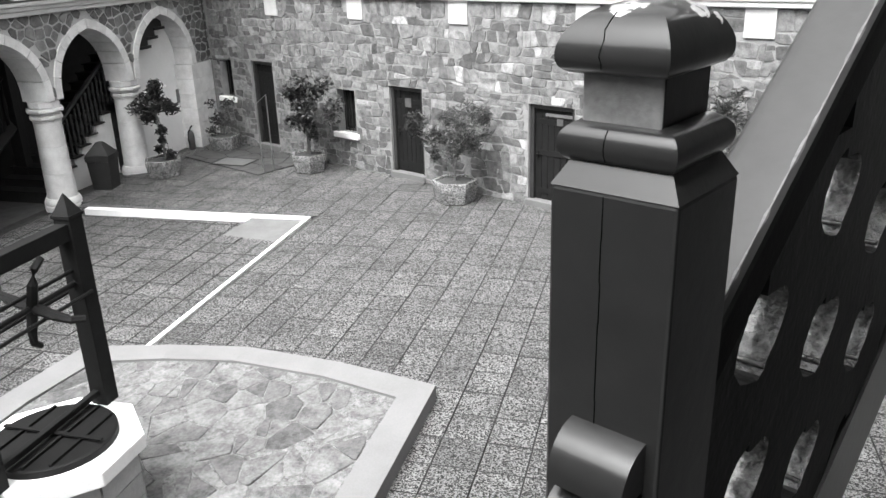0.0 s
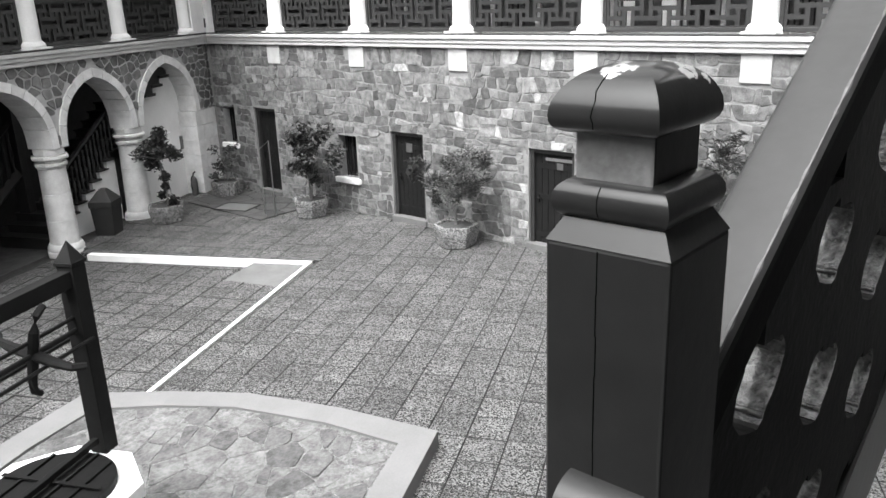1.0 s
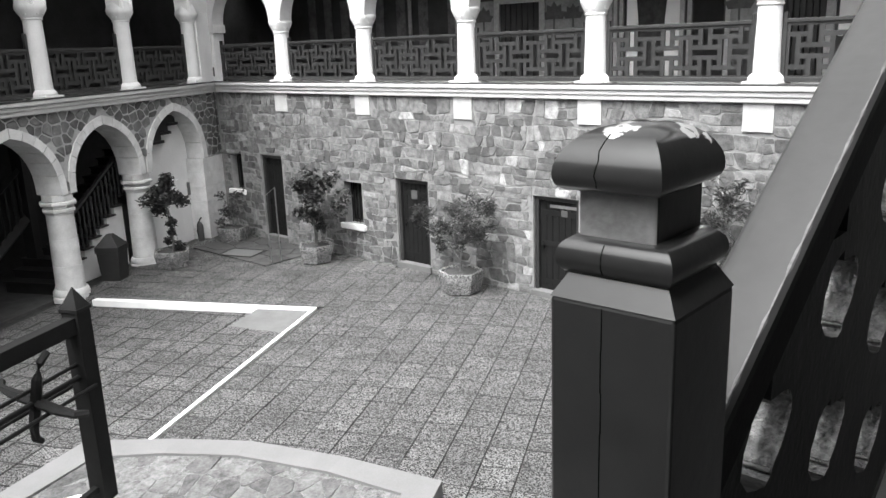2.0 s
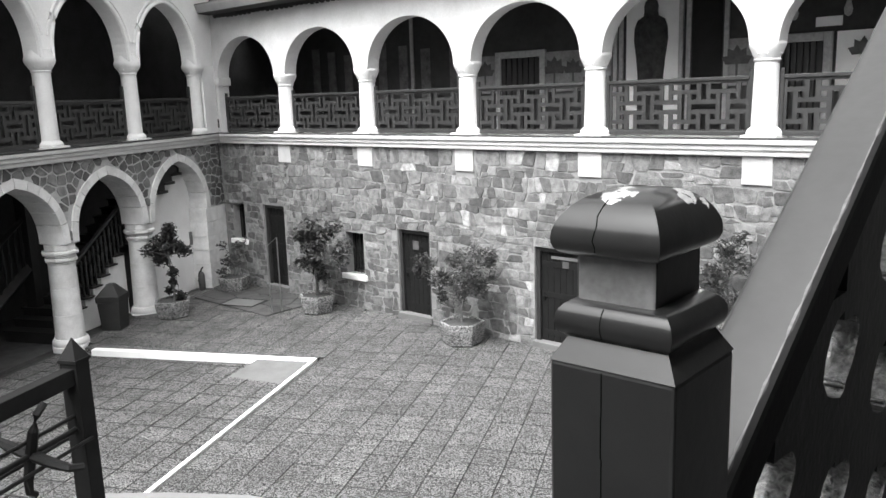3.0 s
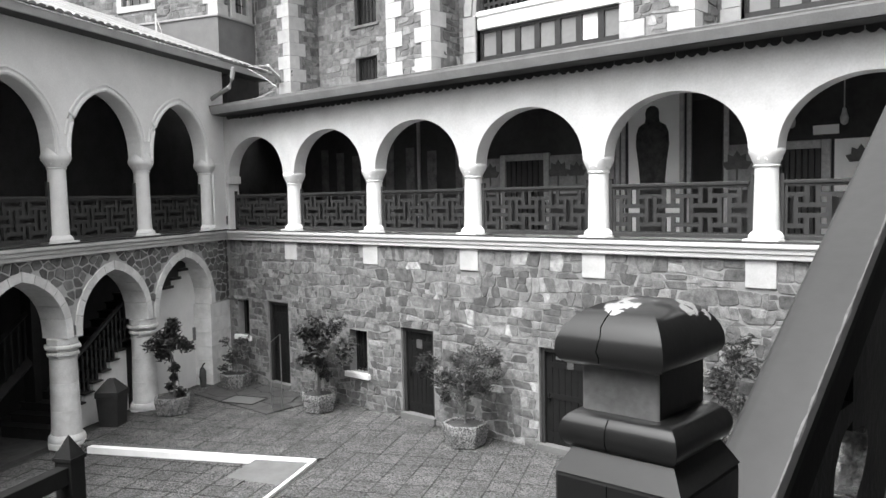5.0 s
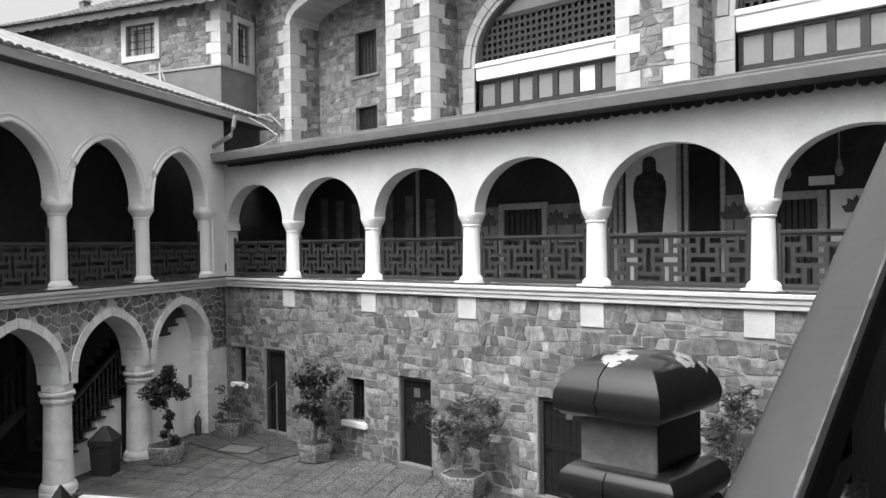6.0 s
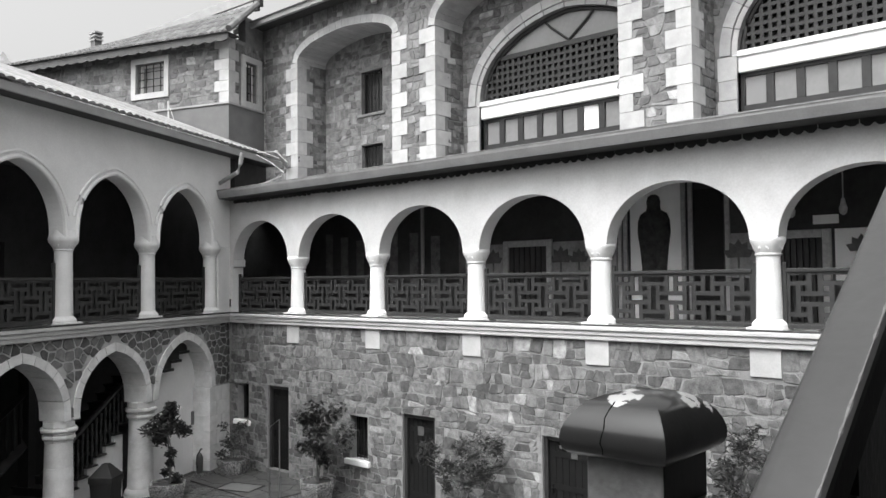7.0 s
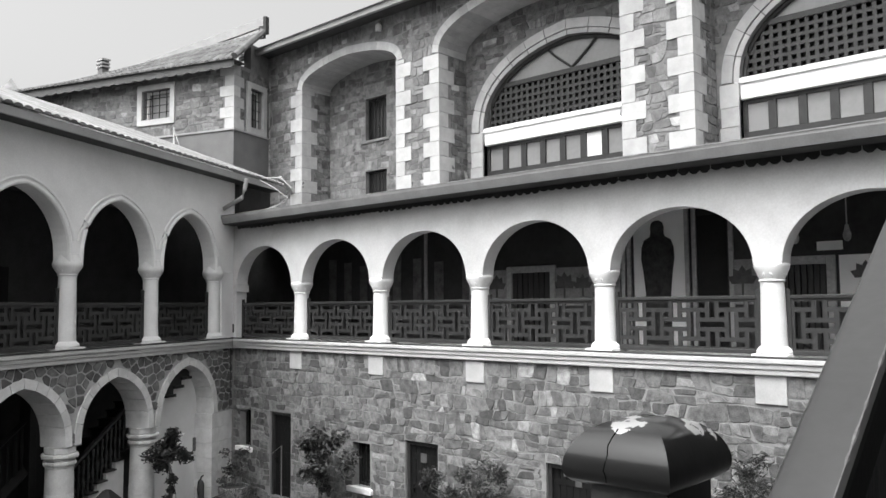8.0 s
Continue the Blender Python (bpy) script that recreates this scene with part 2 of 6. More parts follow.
def slab(bm, pts, z0, z1, m=None):
    """A flat outline in x and y, given height along z."""
    a = [bm.verts.new((x, y, z0)) for x, y in pts]
    b = [bm.verts.new((x, y, z1)) for x, y in pts]
    if m is not None:
        for v in a + b:
            v.co = m @ v.co
    fs = [bm.faces.new(a[::-1]), bm.faces.new(b)]
    for f in fs:
        f.normal_update()
    for i in range(len(pts)):
        j = (i + 1) % len(pts)
        bm.faces.new((a[i], a[j], b[j], b[i]))
    bmesh.ops.triangulate(bm, faces=fs, ngon_method="EAR_CLIP")
    return bm


def lathe(bm, profile, cx=0.0, cy=0.0, n=20, turn=0.0, m=None):
    rings = []
    for r, z in profile:
        rings.append([bm.verts.new((cx + r * math.cos(turn + 2 * math.pi * k / n), cy + r * math.sin(turn + 2 * math.pi * k / n), z)) for k in range(n)])
    for a, b in zip(rings, rings[1:]):
        for k in range(n):
            bm.faces.new((a[k], a[(k + 1) % n], b[(k + 1) % n], b[k]))
    bm.faces.new(rings[0][::-1])
    bm.faces.new(rings[-1])
    if m is not None:
        for ring in rings:
            for v in ring:
                v.co = m @ v.co
    return bm


def tube(bm, path, r, n=8):
    """A round bar along a line of points; r is one radius or one for each point."""
    path = [Vector(p) for p in path]
    rings = []
    for i, p in enumerate(path):
        d = (path[min(i + 1, len(path) - 1)] - path[max(i - 1, 0)]).normalized()
        side = d.cross(Vector((0, 0, 1)) if abs(d.z) < 0.9 else Vector((1, 0, 0))).normalized()
        up = side.cross(d)
        rad = r[i] if isinstance(r, (list, tuple)) else r
        rings.append([bm.verts.new(p + (side * math.cos(2 * math.pi * k / n) + up * math.sin(2 * math.pi * k / n)) * rad) for k in range(n)])
    for a, b in zip(rings, rings[1:]):
        for k in range(n):
            bm.faces.new((a[k], a[(k + 1) % n], b[(k + 1) % n], b[k]))
    bm.faces.new(rings[0][::-1])
    bm.faces.new(rings[-1])
    return bm


def arch_line(cx, half, spring, rise, n=20, point=0.0):
    """Points of an arch from its left foot over the top to its right foot; point > 0 makes it pointed."""
    out = []
    for k in range(n + 1):
        a = math.pi * (1 - k / n)
        c, s = math.cos(a), math.sin(a)
        z = s ** (1 - 0.25 * point) if s > 0 else 0.0
        z = z * (1 - 0.14 * point) + 0.14 * point * (1 - abs(c))
        out.append((cx + half * c, spring + rise * z))
    return out


def arcade(bm, x0, x1, z0, z1, y0, y1, arches):
    """A wall from x0 to x1 with open arches in its foot; each arch is a line of points."""
    pts = [(x0, z0)]
    for line in arches:
        pts += [(line[0][0], z0)] + [p for p in line if p[1] > z0 + 1e-4] + [(line[-1][0], z0)]
    pts += [(x1, z0), (x1, z1), (x0, z1)]
    clean = [p for i, p in enumerate(pts) if (abs(p[0] - pts[i - 1][0]) + abs(p[1] - pts[i - 1][1])) > 1e-5]
    return prism(bm, clean, y0, y1)


def wall_with_holes(bm, x0, x1, z0, z1, y0, y1, holes):
    """A wall with rectangular holes that reach through it."""
    xs = sorted({x0, x1, *[h[0] for h in holes], *[h[1] for h in holes]})
    zs = sorted({z0, z1, *[h[2] for h in holes], *[h[3] for h in holes]})
    for xa, xb in zip(xs, xs[1:]):
        run = None
        for za, zb in zip(zs, zs[1:]):
            mx, mz = (xa + xb) / 2, (za + zb) / 2
            solid = not any(h[0] < mx < h[1] and h[2] < mz < h[3] for h in holes)
            if solid:
                run = (run[0], zb) if run else (za, zb)
            if (not solid or zb == zs[-1]) and run:
                box(bm, xa, xb, y0, y1, *run)
                run = None
    return bm


def clip(poly, px, pz, nx, nz):
    """The part of a convex outline on the side of (px, pz) that (nx, nz) points away from."""
    out = []
    for i, a in enumerate(poly):
        b = poly[(i + 1) % len(poly)]
        da, db = (a[0] - px) * nx + (a[1] - pz) * nz, (b[0] - px) * nx + (b[1] - pz) * nz
        if da <= 0:
            out.append(a)
        if (da < 0) != (db < 0) and abs(da - db) > 1e-9:
            f = da / (da - db)
            out.append((a[0] + f * (b[0] - a[0]), a[1] + f * (b[1] - a[1])))
    return out


def rubble(x0, x1, z0, z1, w, h, rng, inside=None, holes=(), gap=0.02, jitter=0.42):
    """Outlines of irregular stones that fill a rectangle: cells round scattered centres."""
    seeds = []
    rows = max(1, round((z1 - z0) / h))
    for r in range(-1, rows + 1):
        cols = max(1, round((x1 - x0) / w))
        for c in range(-1, cols + 1):
            seeds.append((x0 + (c + 0.5 + (r % 2) * 0.5 + rng.uniform(-jitter, jitter)) * (x1 - x0) / cols,
                          z0 + (r + 0.5 + rng.uniform(-jitter, jitter)) * (z1 - z0) / rows))
    k = w / h
    arr = np.array(seeds)
    sc = arr * np.array([1 / k, 1.0])
    cells = []
    for i, (sx, sz) in enumerate(seeds):
        if not (x0 - w < sx < x1 + w and z0 - h < sz < z1 + h):
            continue
        if inside and not inside(sx, sz):
            continue
        if any(a < sx < b and c < sz < d for a, b, c, d in holes):
            continue
        d2 = ((sc - sc[i]) ** 2).sum(1)
        poly = [(sx - 2 * w, sz - 2 * h), (sx + 2 * w, sz - 2 * h), (sx + 2 * w, sz + 2 * h), (sx - 2 * w, sz + 2 * h)]
        for j in np.argsort(d2)[1:16]:
            ox, oz = seeds[j]
            nx, nz = (ox - sx) / (k * k), oz - sz
            ln = math.hypot(nx, nz) or 1
            nx, nz = nx / ln, nz / ln
            poly = clip(poly, (sx + ox) / 2 - nx * gap / 2, (sz + oz) / 2 - nz * gap / 2, nx, nz)
            if len(poly) < 3:
                break
        for e in ((x0, 0, -1, 0), (x1, 0, 1, 0), (0, z0, 0, -1), (0, z1, 0, 1)):
            if len(poly) > 2:
                poly = clip(poly, *e)
        for a, b, c, d in holes:
            if len(poly) < 3:
                break
            outs = [(a - sx, (a, 0, 1, 0)), (sx - b, (b, 0, -1, 0)), (c - sz, (0, c, 0, 1)), (sz - d, (0, d, 0, -1))]
            best = max(outs)
            if best[0] > 0:
                poly = clip(poly, *best[1])
        if len(poly) < 3:
            continue
        area = abs(sum(p[0] * q[1] - q[0] * p[1] for p, q in zip(poly, poly[1:] + poly[:1]))) / 2
        if area > 0.12 * w * h:
            cells.append(poly)
    return cells


def coursed(x0, x1, z0, z1, rng, holes=(), gap=0.010, inside=None, big=1.0):
    """Outlines of roughly squared stones laid in wavering courses, some courses broken into two thin stones."""
    def wave(x, k):
        return 0.035 * math.sin(1.7 * x + 2.3 * k) + 0.022 * math.sin(4.1 * x + 1.1 * k * k)
    lines = [z0]
    while lines[-1] < z1 - 0.2:
        lines.append(lines[-1] + rng.uniform(0.13, 0.24) * big)
    lines[-1] = z1
    cells = []
    for k in range(len(lines) - 1):
        last = len(lines) - 2
        x = x0 - rng.uniform(0, 0.2)
        lean = 0.0
        while x < x1:
            w = rng.choice((0.13, 0.18, 0.23, 0.28, 0.38)) * rng.uniform(0.85, 1.2) * big
            lean2 = rng.uniform(-0.045, 0.045)
            a, b = lines[k], lines[k + 1]
            lo = [a + (wave(q, k) if k else 0) for q in (x, x + w)]
            hi = [b + (wave(q, k + 1) if k < last else 0) for q in (x, x + w)]
            quads = [(0.0, 1.0)]
            if hi[0] - lo[0] > 0.2 and rng.random() < 0.3:
                f = rng.uniform(0.35, 0.65)
                quads = [(0.0, f), (f, 1.0)]
            for f0, f1 in quads:
                g = gap / 2
                poly = [(x - lean + g, lo[0] + (hi[0] - lo[0]) * f0 + g), (x + w - lean2 - g, lo[1] + (hi[1] - lo[1]) * f0 + g),
                        (x + w + lean2 - g, lo[1] + (hi[1] - lo[1]) * f1 - g), (x + lean + g, lo[0] + (hi[0] - lo[0]) * f1 - g)]
                poly = [(px + rng.uniform(-0.028, 0.028), pz + rng.uniform(-0.026, 0.026)) for px, pz in poly]
                sx, sz = sum(p[0] for p in poly) / 4, sum(p[1] for p in poly) / 4
                if inside and not inside(sx, sz):
                    continue
                if any(c < sx < d and e < sz < h for c, d, e, h in holes):
                    continue
                for c, d, e, h in holes:
                    if len(poly) > 2:
                        best = max([(c - sx, (c, 0, 1, 0)), (sx - d, (d, 0, -1, 0)), (e - sz, (0, e, 0, 1)), (sz - h, (0, h, 0, -1))])
                        if best[0] > 0:
                            poly = clip(poly, *best[1])
                for e in ((x0, 0, -1, 0), (x1, 0, 1, 0), (0, z0, 0, -1), (0, z1, 0, 1)):
                    if len(poly) > 2:
                        poly = clip(poly, *e)
                if len(poly) > 2 and max(p[0] for p in poly) - min(p[0] for p in poly) > 0.05 and max(p[1] for p in poly) - min(p[1] for p in poly) > 0.04:
                    cells.append(poly)
            x += w
            lean = lean2
    return cells


def stone(bm, poly, y, proud, rng, m=None, flip=False):
    """One stone: a rounded slab that stands proud of the mortar at y, towards -y."""
    cx, cz = sum(p[0] for p in poly) / len(poly), sum(p[1] for p in poly) / len(poly)
    soft = []
    for i, p in enumerate(poly):
        a, b = poly[i - 1], poly[(i + 1) % len(poly)]
        for o in (a, b):
            f = rng.uniform(0.05, 0.17)
            soft.append((p[0] + (o[0] - p[0]) * f + rng.uniform(-0.006, 0.006), p[1] + (o[1] - p[1]) * f + rng.uniform(-0.006, 0.006)))
    p1 = proud * rng.uniform(0.6, 1.3)
    tilt_x, tilt_z = rng.uniform(-0.05, 0.05), rng.uniform(-0.05, 0.05)
    rings = []
    for f, d in ((1.0, -0.01), (0.975, p1 * 0.6), (0.90, p1)):
        rings.append([bm.verts.new((cx + (x - cx) * f, y - d - (x - cx) * tilt_x * (d > 0) - (z - cz) * tilt_z * (d > 0), cz + (z - cz) * f)) for x, z in soft])
    if m is not None:
        for ring in rings:
            for v in ring:
                v.co = m @ v.co
    n = len(soft)
    for a, b in zip(rings, rings[1:]):
        for i in range(n):
            bm.faces.new((a[i], a[(i + 1) % n], b[(i + 1) % n], b[i]))
    bm.faces.new(rings[-1])
    return bm

# ---- plan: the long wall stands at y = WALL; the wing has its own frame, x towards the corner, y into the building ----
WALL = 12.79
CORNER = (-19.63, WALL)
UX, UY = (-0.436, 0.900), (-0.900, -0.436)
WING = Matrix(((UX[0], UY[0], 0, CORNER[0]), (UX[1], UY[1], 0, CORNER[1]), (0, 0, 1, 0), (0, 0, 0, 1)))
rng = random.Random(7)
LOW = -0.12  # the sunken part of the court

# ---- ground ----
bm = B()
box(bm, -400, 400, -400, 400, LOW - 0.6, LOW - 0.05)
tagged(put("ground", bm, "joint"), "dark earth bed under the courtyard paving", "ground", kind="structure")
bm = B()
box(bm, -6.15, 4.0, -25.0, 0.7, LOW - 0.05, -0.03)
box(bm, -26.0, -6.15, -25.0, -5.55, LOW - 0.05, -0.03)
upper_bed = put("paving_bed", bm, "joint", matrix=WING)
tagged(upper_bed, "dark bed of the raised courtyard paving", "paving", kind="structure")

# white kerb round the sunken part, and its ramp
kerb = thing("kerb", "white-painted low kerb round the sunken paving", "kerb", WING, kind="structure")
bm = B()
slab(bm, [(-6.36, -5.5), (-6.20, -5.5), (-6.40, -0.48), (-6.56, -0.48)], LOW - 0.05, 0.012)
part("far_kerb", bm, "white_line", kerb, bevel=0.01)
bm = B()
slab(bm, [(-26.0, -5.80), (-6.2, -5.504), (-6.362, -5.434), (-26.0, -5.73)], LOW - 0.05, 0.010)
part("side_kerb", bm, "white_line", kerb, bevel=0.01)
bm = B()
slab(bm, [(-6.197, -5.5), (-6.10, -5.5), (-6.10, -0.2), (-6.41, -0.2), (-6.397, -0.48)], LOW - 0.05, -0.003)
part("edge_strip", bm, "paver", kerb)
bm = B()
a = [bm.verts.new(p) for p in ((-6.21, -5.49, 0.0), (-6.21, -4.35, 0.0), (-7.4, -5.49, LOW + 0.005), (-7.2, -4.1, LOW + 0.005), (-6.21, -5.49, LOW - 0.04), (-6.21, -4.1, LOW - 0.04))]
for f in ((0, 1, 3, 2), (0, 2, 4), (1, 5, 3), (0, 4, 5, 1), (2, 3, 5, 4)):
    bm.faces.new([a[i] for i in f])
tagged(put("ramp", bm, "concrete", matrix=WING), "small grey concrete ramp in the corner of the kerb", "ramp", kind="structure")

# ---- long stone wall ----
DOORS = [(-17.84, -16.93, 0.0, 2.31), (-12.76, -11.76, 0.0, 2.08), (-8.95, -7.90, 0.0, 2.05)]
WINS = [(-19.22, -18.71, 1.26, 2.26), (-14.53, -13.91, 0.83, 1.86)]
HOLES = DOORS + WINS
RIGHT = 3.0
BLOCKS = [-16.71, -13.69, -10.68, -7.68, -4.63, -1.6, 1.4]
wall_long = thing("wall_long", "long rubble stone wall of the courtyard", "wall", kind="structure")
bm = B()
wall_with_holes(bm, -19.9, RIGHT, -0.3, 3.95, WALL, WALL + 0.55, HOLES)
part("mortar", bm, "mortar", wall_long)
for i, x in enumerate(BLOCKS):
    bm = B()
    box(bm, x - 0.245, x + 0.245, WALL - 0.035, WALL + 0.1, 3.48, 3.945)
    part("plaster_block", bm, "block", wall_long, bevel=0.008)
# ledge: three stepped mouldings
ledge = thing("ledge", "pale moulded ledge under the gallery arcade", "ledge", kind="structure")
for z0, z1, out in ((3.94, 4.03, 0.09), (4.03, 4.12, 0.115), (4.12, 4.20, 0.15)):
    bm = B()
    box(bm, -19.8, RIGHT, WALL - out, WALL + 0.5, z0, z1)
    part("moulding", bm, "ledge", ledge, bevel=0.015)
bm = B()
box(bm, -19.8, RIGHT, WALL - 0.13, WALL - 0.08, 4.20, 4.235)
part("drip_strip", bm, "soffit", ledge)

# solid block behind the doors and windows, coloured as the darkness of unlit rooms
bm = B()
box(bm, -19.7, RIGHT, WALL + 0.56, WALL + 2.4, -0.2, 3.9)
tagged(put("inner_room", bm, "hollow"), "near-black block for the unlit rooms behind the stone wall", "room", kind="structure")


def plank_door(name, x0, x1, z0, z1, label):
    d = thing(name, label, "door", kind="structure")
    y = WALL + 0.10
    for a, b, c, e in ((x0, x0 + 0.09, z0, z1), (x1 - 0.09, x1, z0, z1), (x0 + 0.09, x1 - 0.09, z1 - 0.09, z1)):
        bm = B()
        box(bm, a, b, y - 0.04, y + 0.12, c, e)
        part("door_frame", bm, "dark_wood", d, bevel=0.008)
    n = 6
    w = (x1 - x0 - 0.18) / n
    for i in range(n):
        bm = B()
        box(bm, x0 + 0.09 + i * w + 0.004, x0 + 0.09 + (i + 1) * w - 0.004, y + 0.03, y + 0.075, z0 + 0.01, z1 - 0.09)
        part("plank", bm, "door", d, bevel=0.006)
    for z in (z0 + 0.25, (z0 + z1) / 2, z1 - 0.4):
        bm = B()
        box(bm, x0 + 0.1, x1 - 0.1, y + 0.018, y + 0.03, z, z + 0.11)
        part("cross_rail", bm, "door", d, bevel=0.004)
    bm = B()
    box(bm, x0 + 0.14, x0 + 0.18, y - 0.005, y + 0.03, z0 + 0.95, z0 + 1.12)
    tube(bm, [(x0 + 0.16, y - 0.005, z0 + 1.06), (x0 + 0.16, y - 0.04, z0 + 1.06), (x0 + 0.26, y - 0.04, z0 + 1.06)], 0.011)
    part("door_handle", bm, "iron", d)
    bm = B()
    box(bm, x0 - 0.03, x1 + 0.03, WALL - 0.06, WALL + 0.5, -0.1, z0 + 0.12)
    part("threshold", bm, "concrete", d, bevel=0.015)
    return d


plank_door("door_1", *DOORS[0], "narrow tall dark plank door in stone wall")
d2 = plank_door("door_2", *DOORS[1], "dark plank door with small square notice")
d3 = plank_door("door_3", *DOORS[2], "dark plank door with pale name strip and notice")
bm = B()
box(bm, -12.38, -12.2, WALL + 0.105, WALL + 0.118, 1.62, 1.82)
part("notice", bm, "notice", d2, "small grey square notice")
for x0, x1, z0, z1, mm in ((-8.62, -8.0, 1.82, 1.88, "render"), (-8.36, -8.22, 1.66, 1.79, "notice")):
    bm = B()
    box(bm, x0, x1, WALL + 0.105, WALL + 0.118, z0, z1)
    part("notice", bm, mm, d3, "small pale strip on the door")


def barred_window(name, x0, x1, z0, z1, label, y=WALL, nbars=5, sill=True, recess=0.22):
    w = thing(name, label, "window", kind="structure")
    for a, b, c, e in ((x0, x0 + 0.05, z0, z1), (x1 - 0.05, x1, z0, z1), (x0 + 0.05, x1 - 0.05, z1 - 0.05, z1), (x0 + 0.05, x1 - 0.05, z0, z0 + 0.05)):
        bm = B()
        box(bm, a, b, y + recess, y + recess + 0.06, c, e)
        part("window_frame", bm, "dark_wood", w)
    bm = B()
    box(bm, x0 + 0.05, x1 - 0.05, y + recess + 0.03, y + recess + 0.036, z0 + 0.05, z1 - 0.05)
    part("pane", bm, "dark_glass", w)
    for i in range(nbars):
        x = x0 + (i + 0.5) * (x1 - x0) / nbars
        bm = B()
        tube(bm, [(x, y + recess * 0.8, z0), (x, y + recess * 0.8, z1)], 0.012, 6)
        part("bar", bm, "iron", w)
    if sill:
        bm = B()
        box(bm, x0 - 0.12, x1 + 0.10, y - 0.10, y + 0.06, z0 - 0.13, z0 + 0.004)
        part("window_sill", bm, "white_line", w, "white-painted stone sill", bevel=0.02)
    return w


barred_window("window_1", *WINS[0], "narrow barred window with white sill")
barred_window("window_2", *WINS[1], "small barred window with white sill")

# ---- upper gallery over the long wall ----
COLS = [-19.70, -16.73, -13.71, -10.69, -7.68, -4.62, -1.6, 1.4]
gallery = thing("gallery_arcade", "white plastered gallery wall with round arches", "arcade", kind="structure")
bm = B()
lines = []
for a, b in zip(COLS, COLS[1:]):
    c = (a + b) / 2
    lines.append(arch_line(c, (b - a) / 2 - 0.235, 5.70, 1.04, 28))
arcade(bm, -20.6, RIGHT, 5.70, 7.55, WALL - 0.01, WALL + 0.36, lines)
part("arch_wall", bm, "plaster", gallery, "", True, 0.07)


def gallery_column(name, x, y, z0, z1, r, label, material="column", within=None, group="gallery columns", domed=False):
    """Round column with a stepped square base and a carved flared head."""
    c = thing(name, label, "column", (within or Matrix()) @ pose(x, y, z0), group)
    h = z1 - z0
    bm = B()
    box(bm, -r * 1.45, r * 1.45, -r * 1.45, r * 1.45, 0, 0.07)
    part("plinth", bm, material, c, bevel=0.015)
    bm = B()
    lathe(bm, [(r * 1.42, 0.07), (r * 1.42, 0.11), (r * 1.3, 0.15), (r * 1.08, 0.19)], n=24)
    part("base", bm, material, c, smooth=False, bevel=0.01)
    bm = B()
    lathe(bm, [(r * 1.06, 0.17), (r * 1.03, 0.4), (r * 0.94, h - 0.28), (r * 0.94, h - 0.26)], n=24)
    part("shaft", bm, material, c, smooth=True)
    bm = B()
    lathe(bm, [(r * 1.02, h - 0.29), (r * 1.07, h - 0.27), (r * 1.02, h - 0.25)], n=24)
    part("neck_ring", bm, material, c, smooth=True)
    bm = B()
    # a flared basket, square above and round below
    bulb = [(f, h + dz, sq) for f, dz, sq in ((0.97, -0.255, 0.0), (1.08, -0.22, 0.1), (1.38, -0.11, 0.3), (1.46, -0.05, 0.3), (1.40, 0.0, 0.3), (1.18, 0.10, 0.3), (1.08, 0.17, 0.3))] if domed else []
    rings = []
    for f, z, sq in bulb if bulb else ((0.97, h - 0.255, 0.0), (1.05, h - 0.21, 0.2), (1.17, h - 0.13, 0.5), (1.27, h - 0.06, 0.8), (1.28, h - 0.01, 0.8), (1.16, h + 0.02, 0.8)):
        ring_ = []
        for k in range(24):
            a_ = 2 * math.pi * k / 24
            co_, si_ = math.cos(a_), math.sin(a_)
            q = 1.0 / max(abs(co_), abs(si_))
            g = r * f * (1 + (min(q, 1.22) - 1) * sq) * (1 + (0.03 if k % 3 == 0 and 0.0 < sq < 0.75 else 0.0))
            ring_.append(bm.verts.new((co_ * g, si_ * g, z)))
        rings.append(ring_)
    for lo_, hi_ in zip(rings, rings[1:]):
        for k in range(24):
            bm.faces.new((lo_[k], lo_[(k + 1) % 24], hi_[(k + 1) % 24], hi_[k]))
    bm.faces.new(rings[0][::-1])
    bm.faces.new(rings[-1])
    part("capital", bm, material, c, smooth=True)
    for k in range(12):
        a_ = (k + 0.5) * math.pi / 6
        bm = B()
        bmesh.ops.create_uvsphere(bm, u_segments=8, v_segments=6, radius=1.0, matrix=Matrix.Translation((math.cos(a_) * r * (1.17 if domed else 1.09), math.sin(a_) * r * (1.17 if domed else 1.09), h - 0.155)) @ Matrix.Rotation(a_, 4, "Z") @ Matrix.Rotation(0.4 * (1 if k % 2 else -1), 4, "X") @ Matrix.Diagonal((r * 0.10, r * 0.15, 0.05, 1)))
        part("carved_leaf", bm, material, c, smooth=True)
    return c


first = gallery_column("gallery_column", COLS[1], WALL + 0.18, 4.20, 5.70, 0.195, "white-painted round column with carved head")
for x in COLS[2:]:
    copy_thing(first, pose(x, WALL + 0.18, 4.20))
bm = B()
box(bm, -20.2, -19.50, WALL + 0.0, WALL + 0.36, 4.2, 5.5)
box(bm, -20.2, -19.42, WALL - 0.02, WALL + 0.38, 5.5, 5.72)
tagged(put("corner_pier", bm, "plaster", bevel=0.02), "white half pier in the corner of the gallery", "pier", kind="structure")


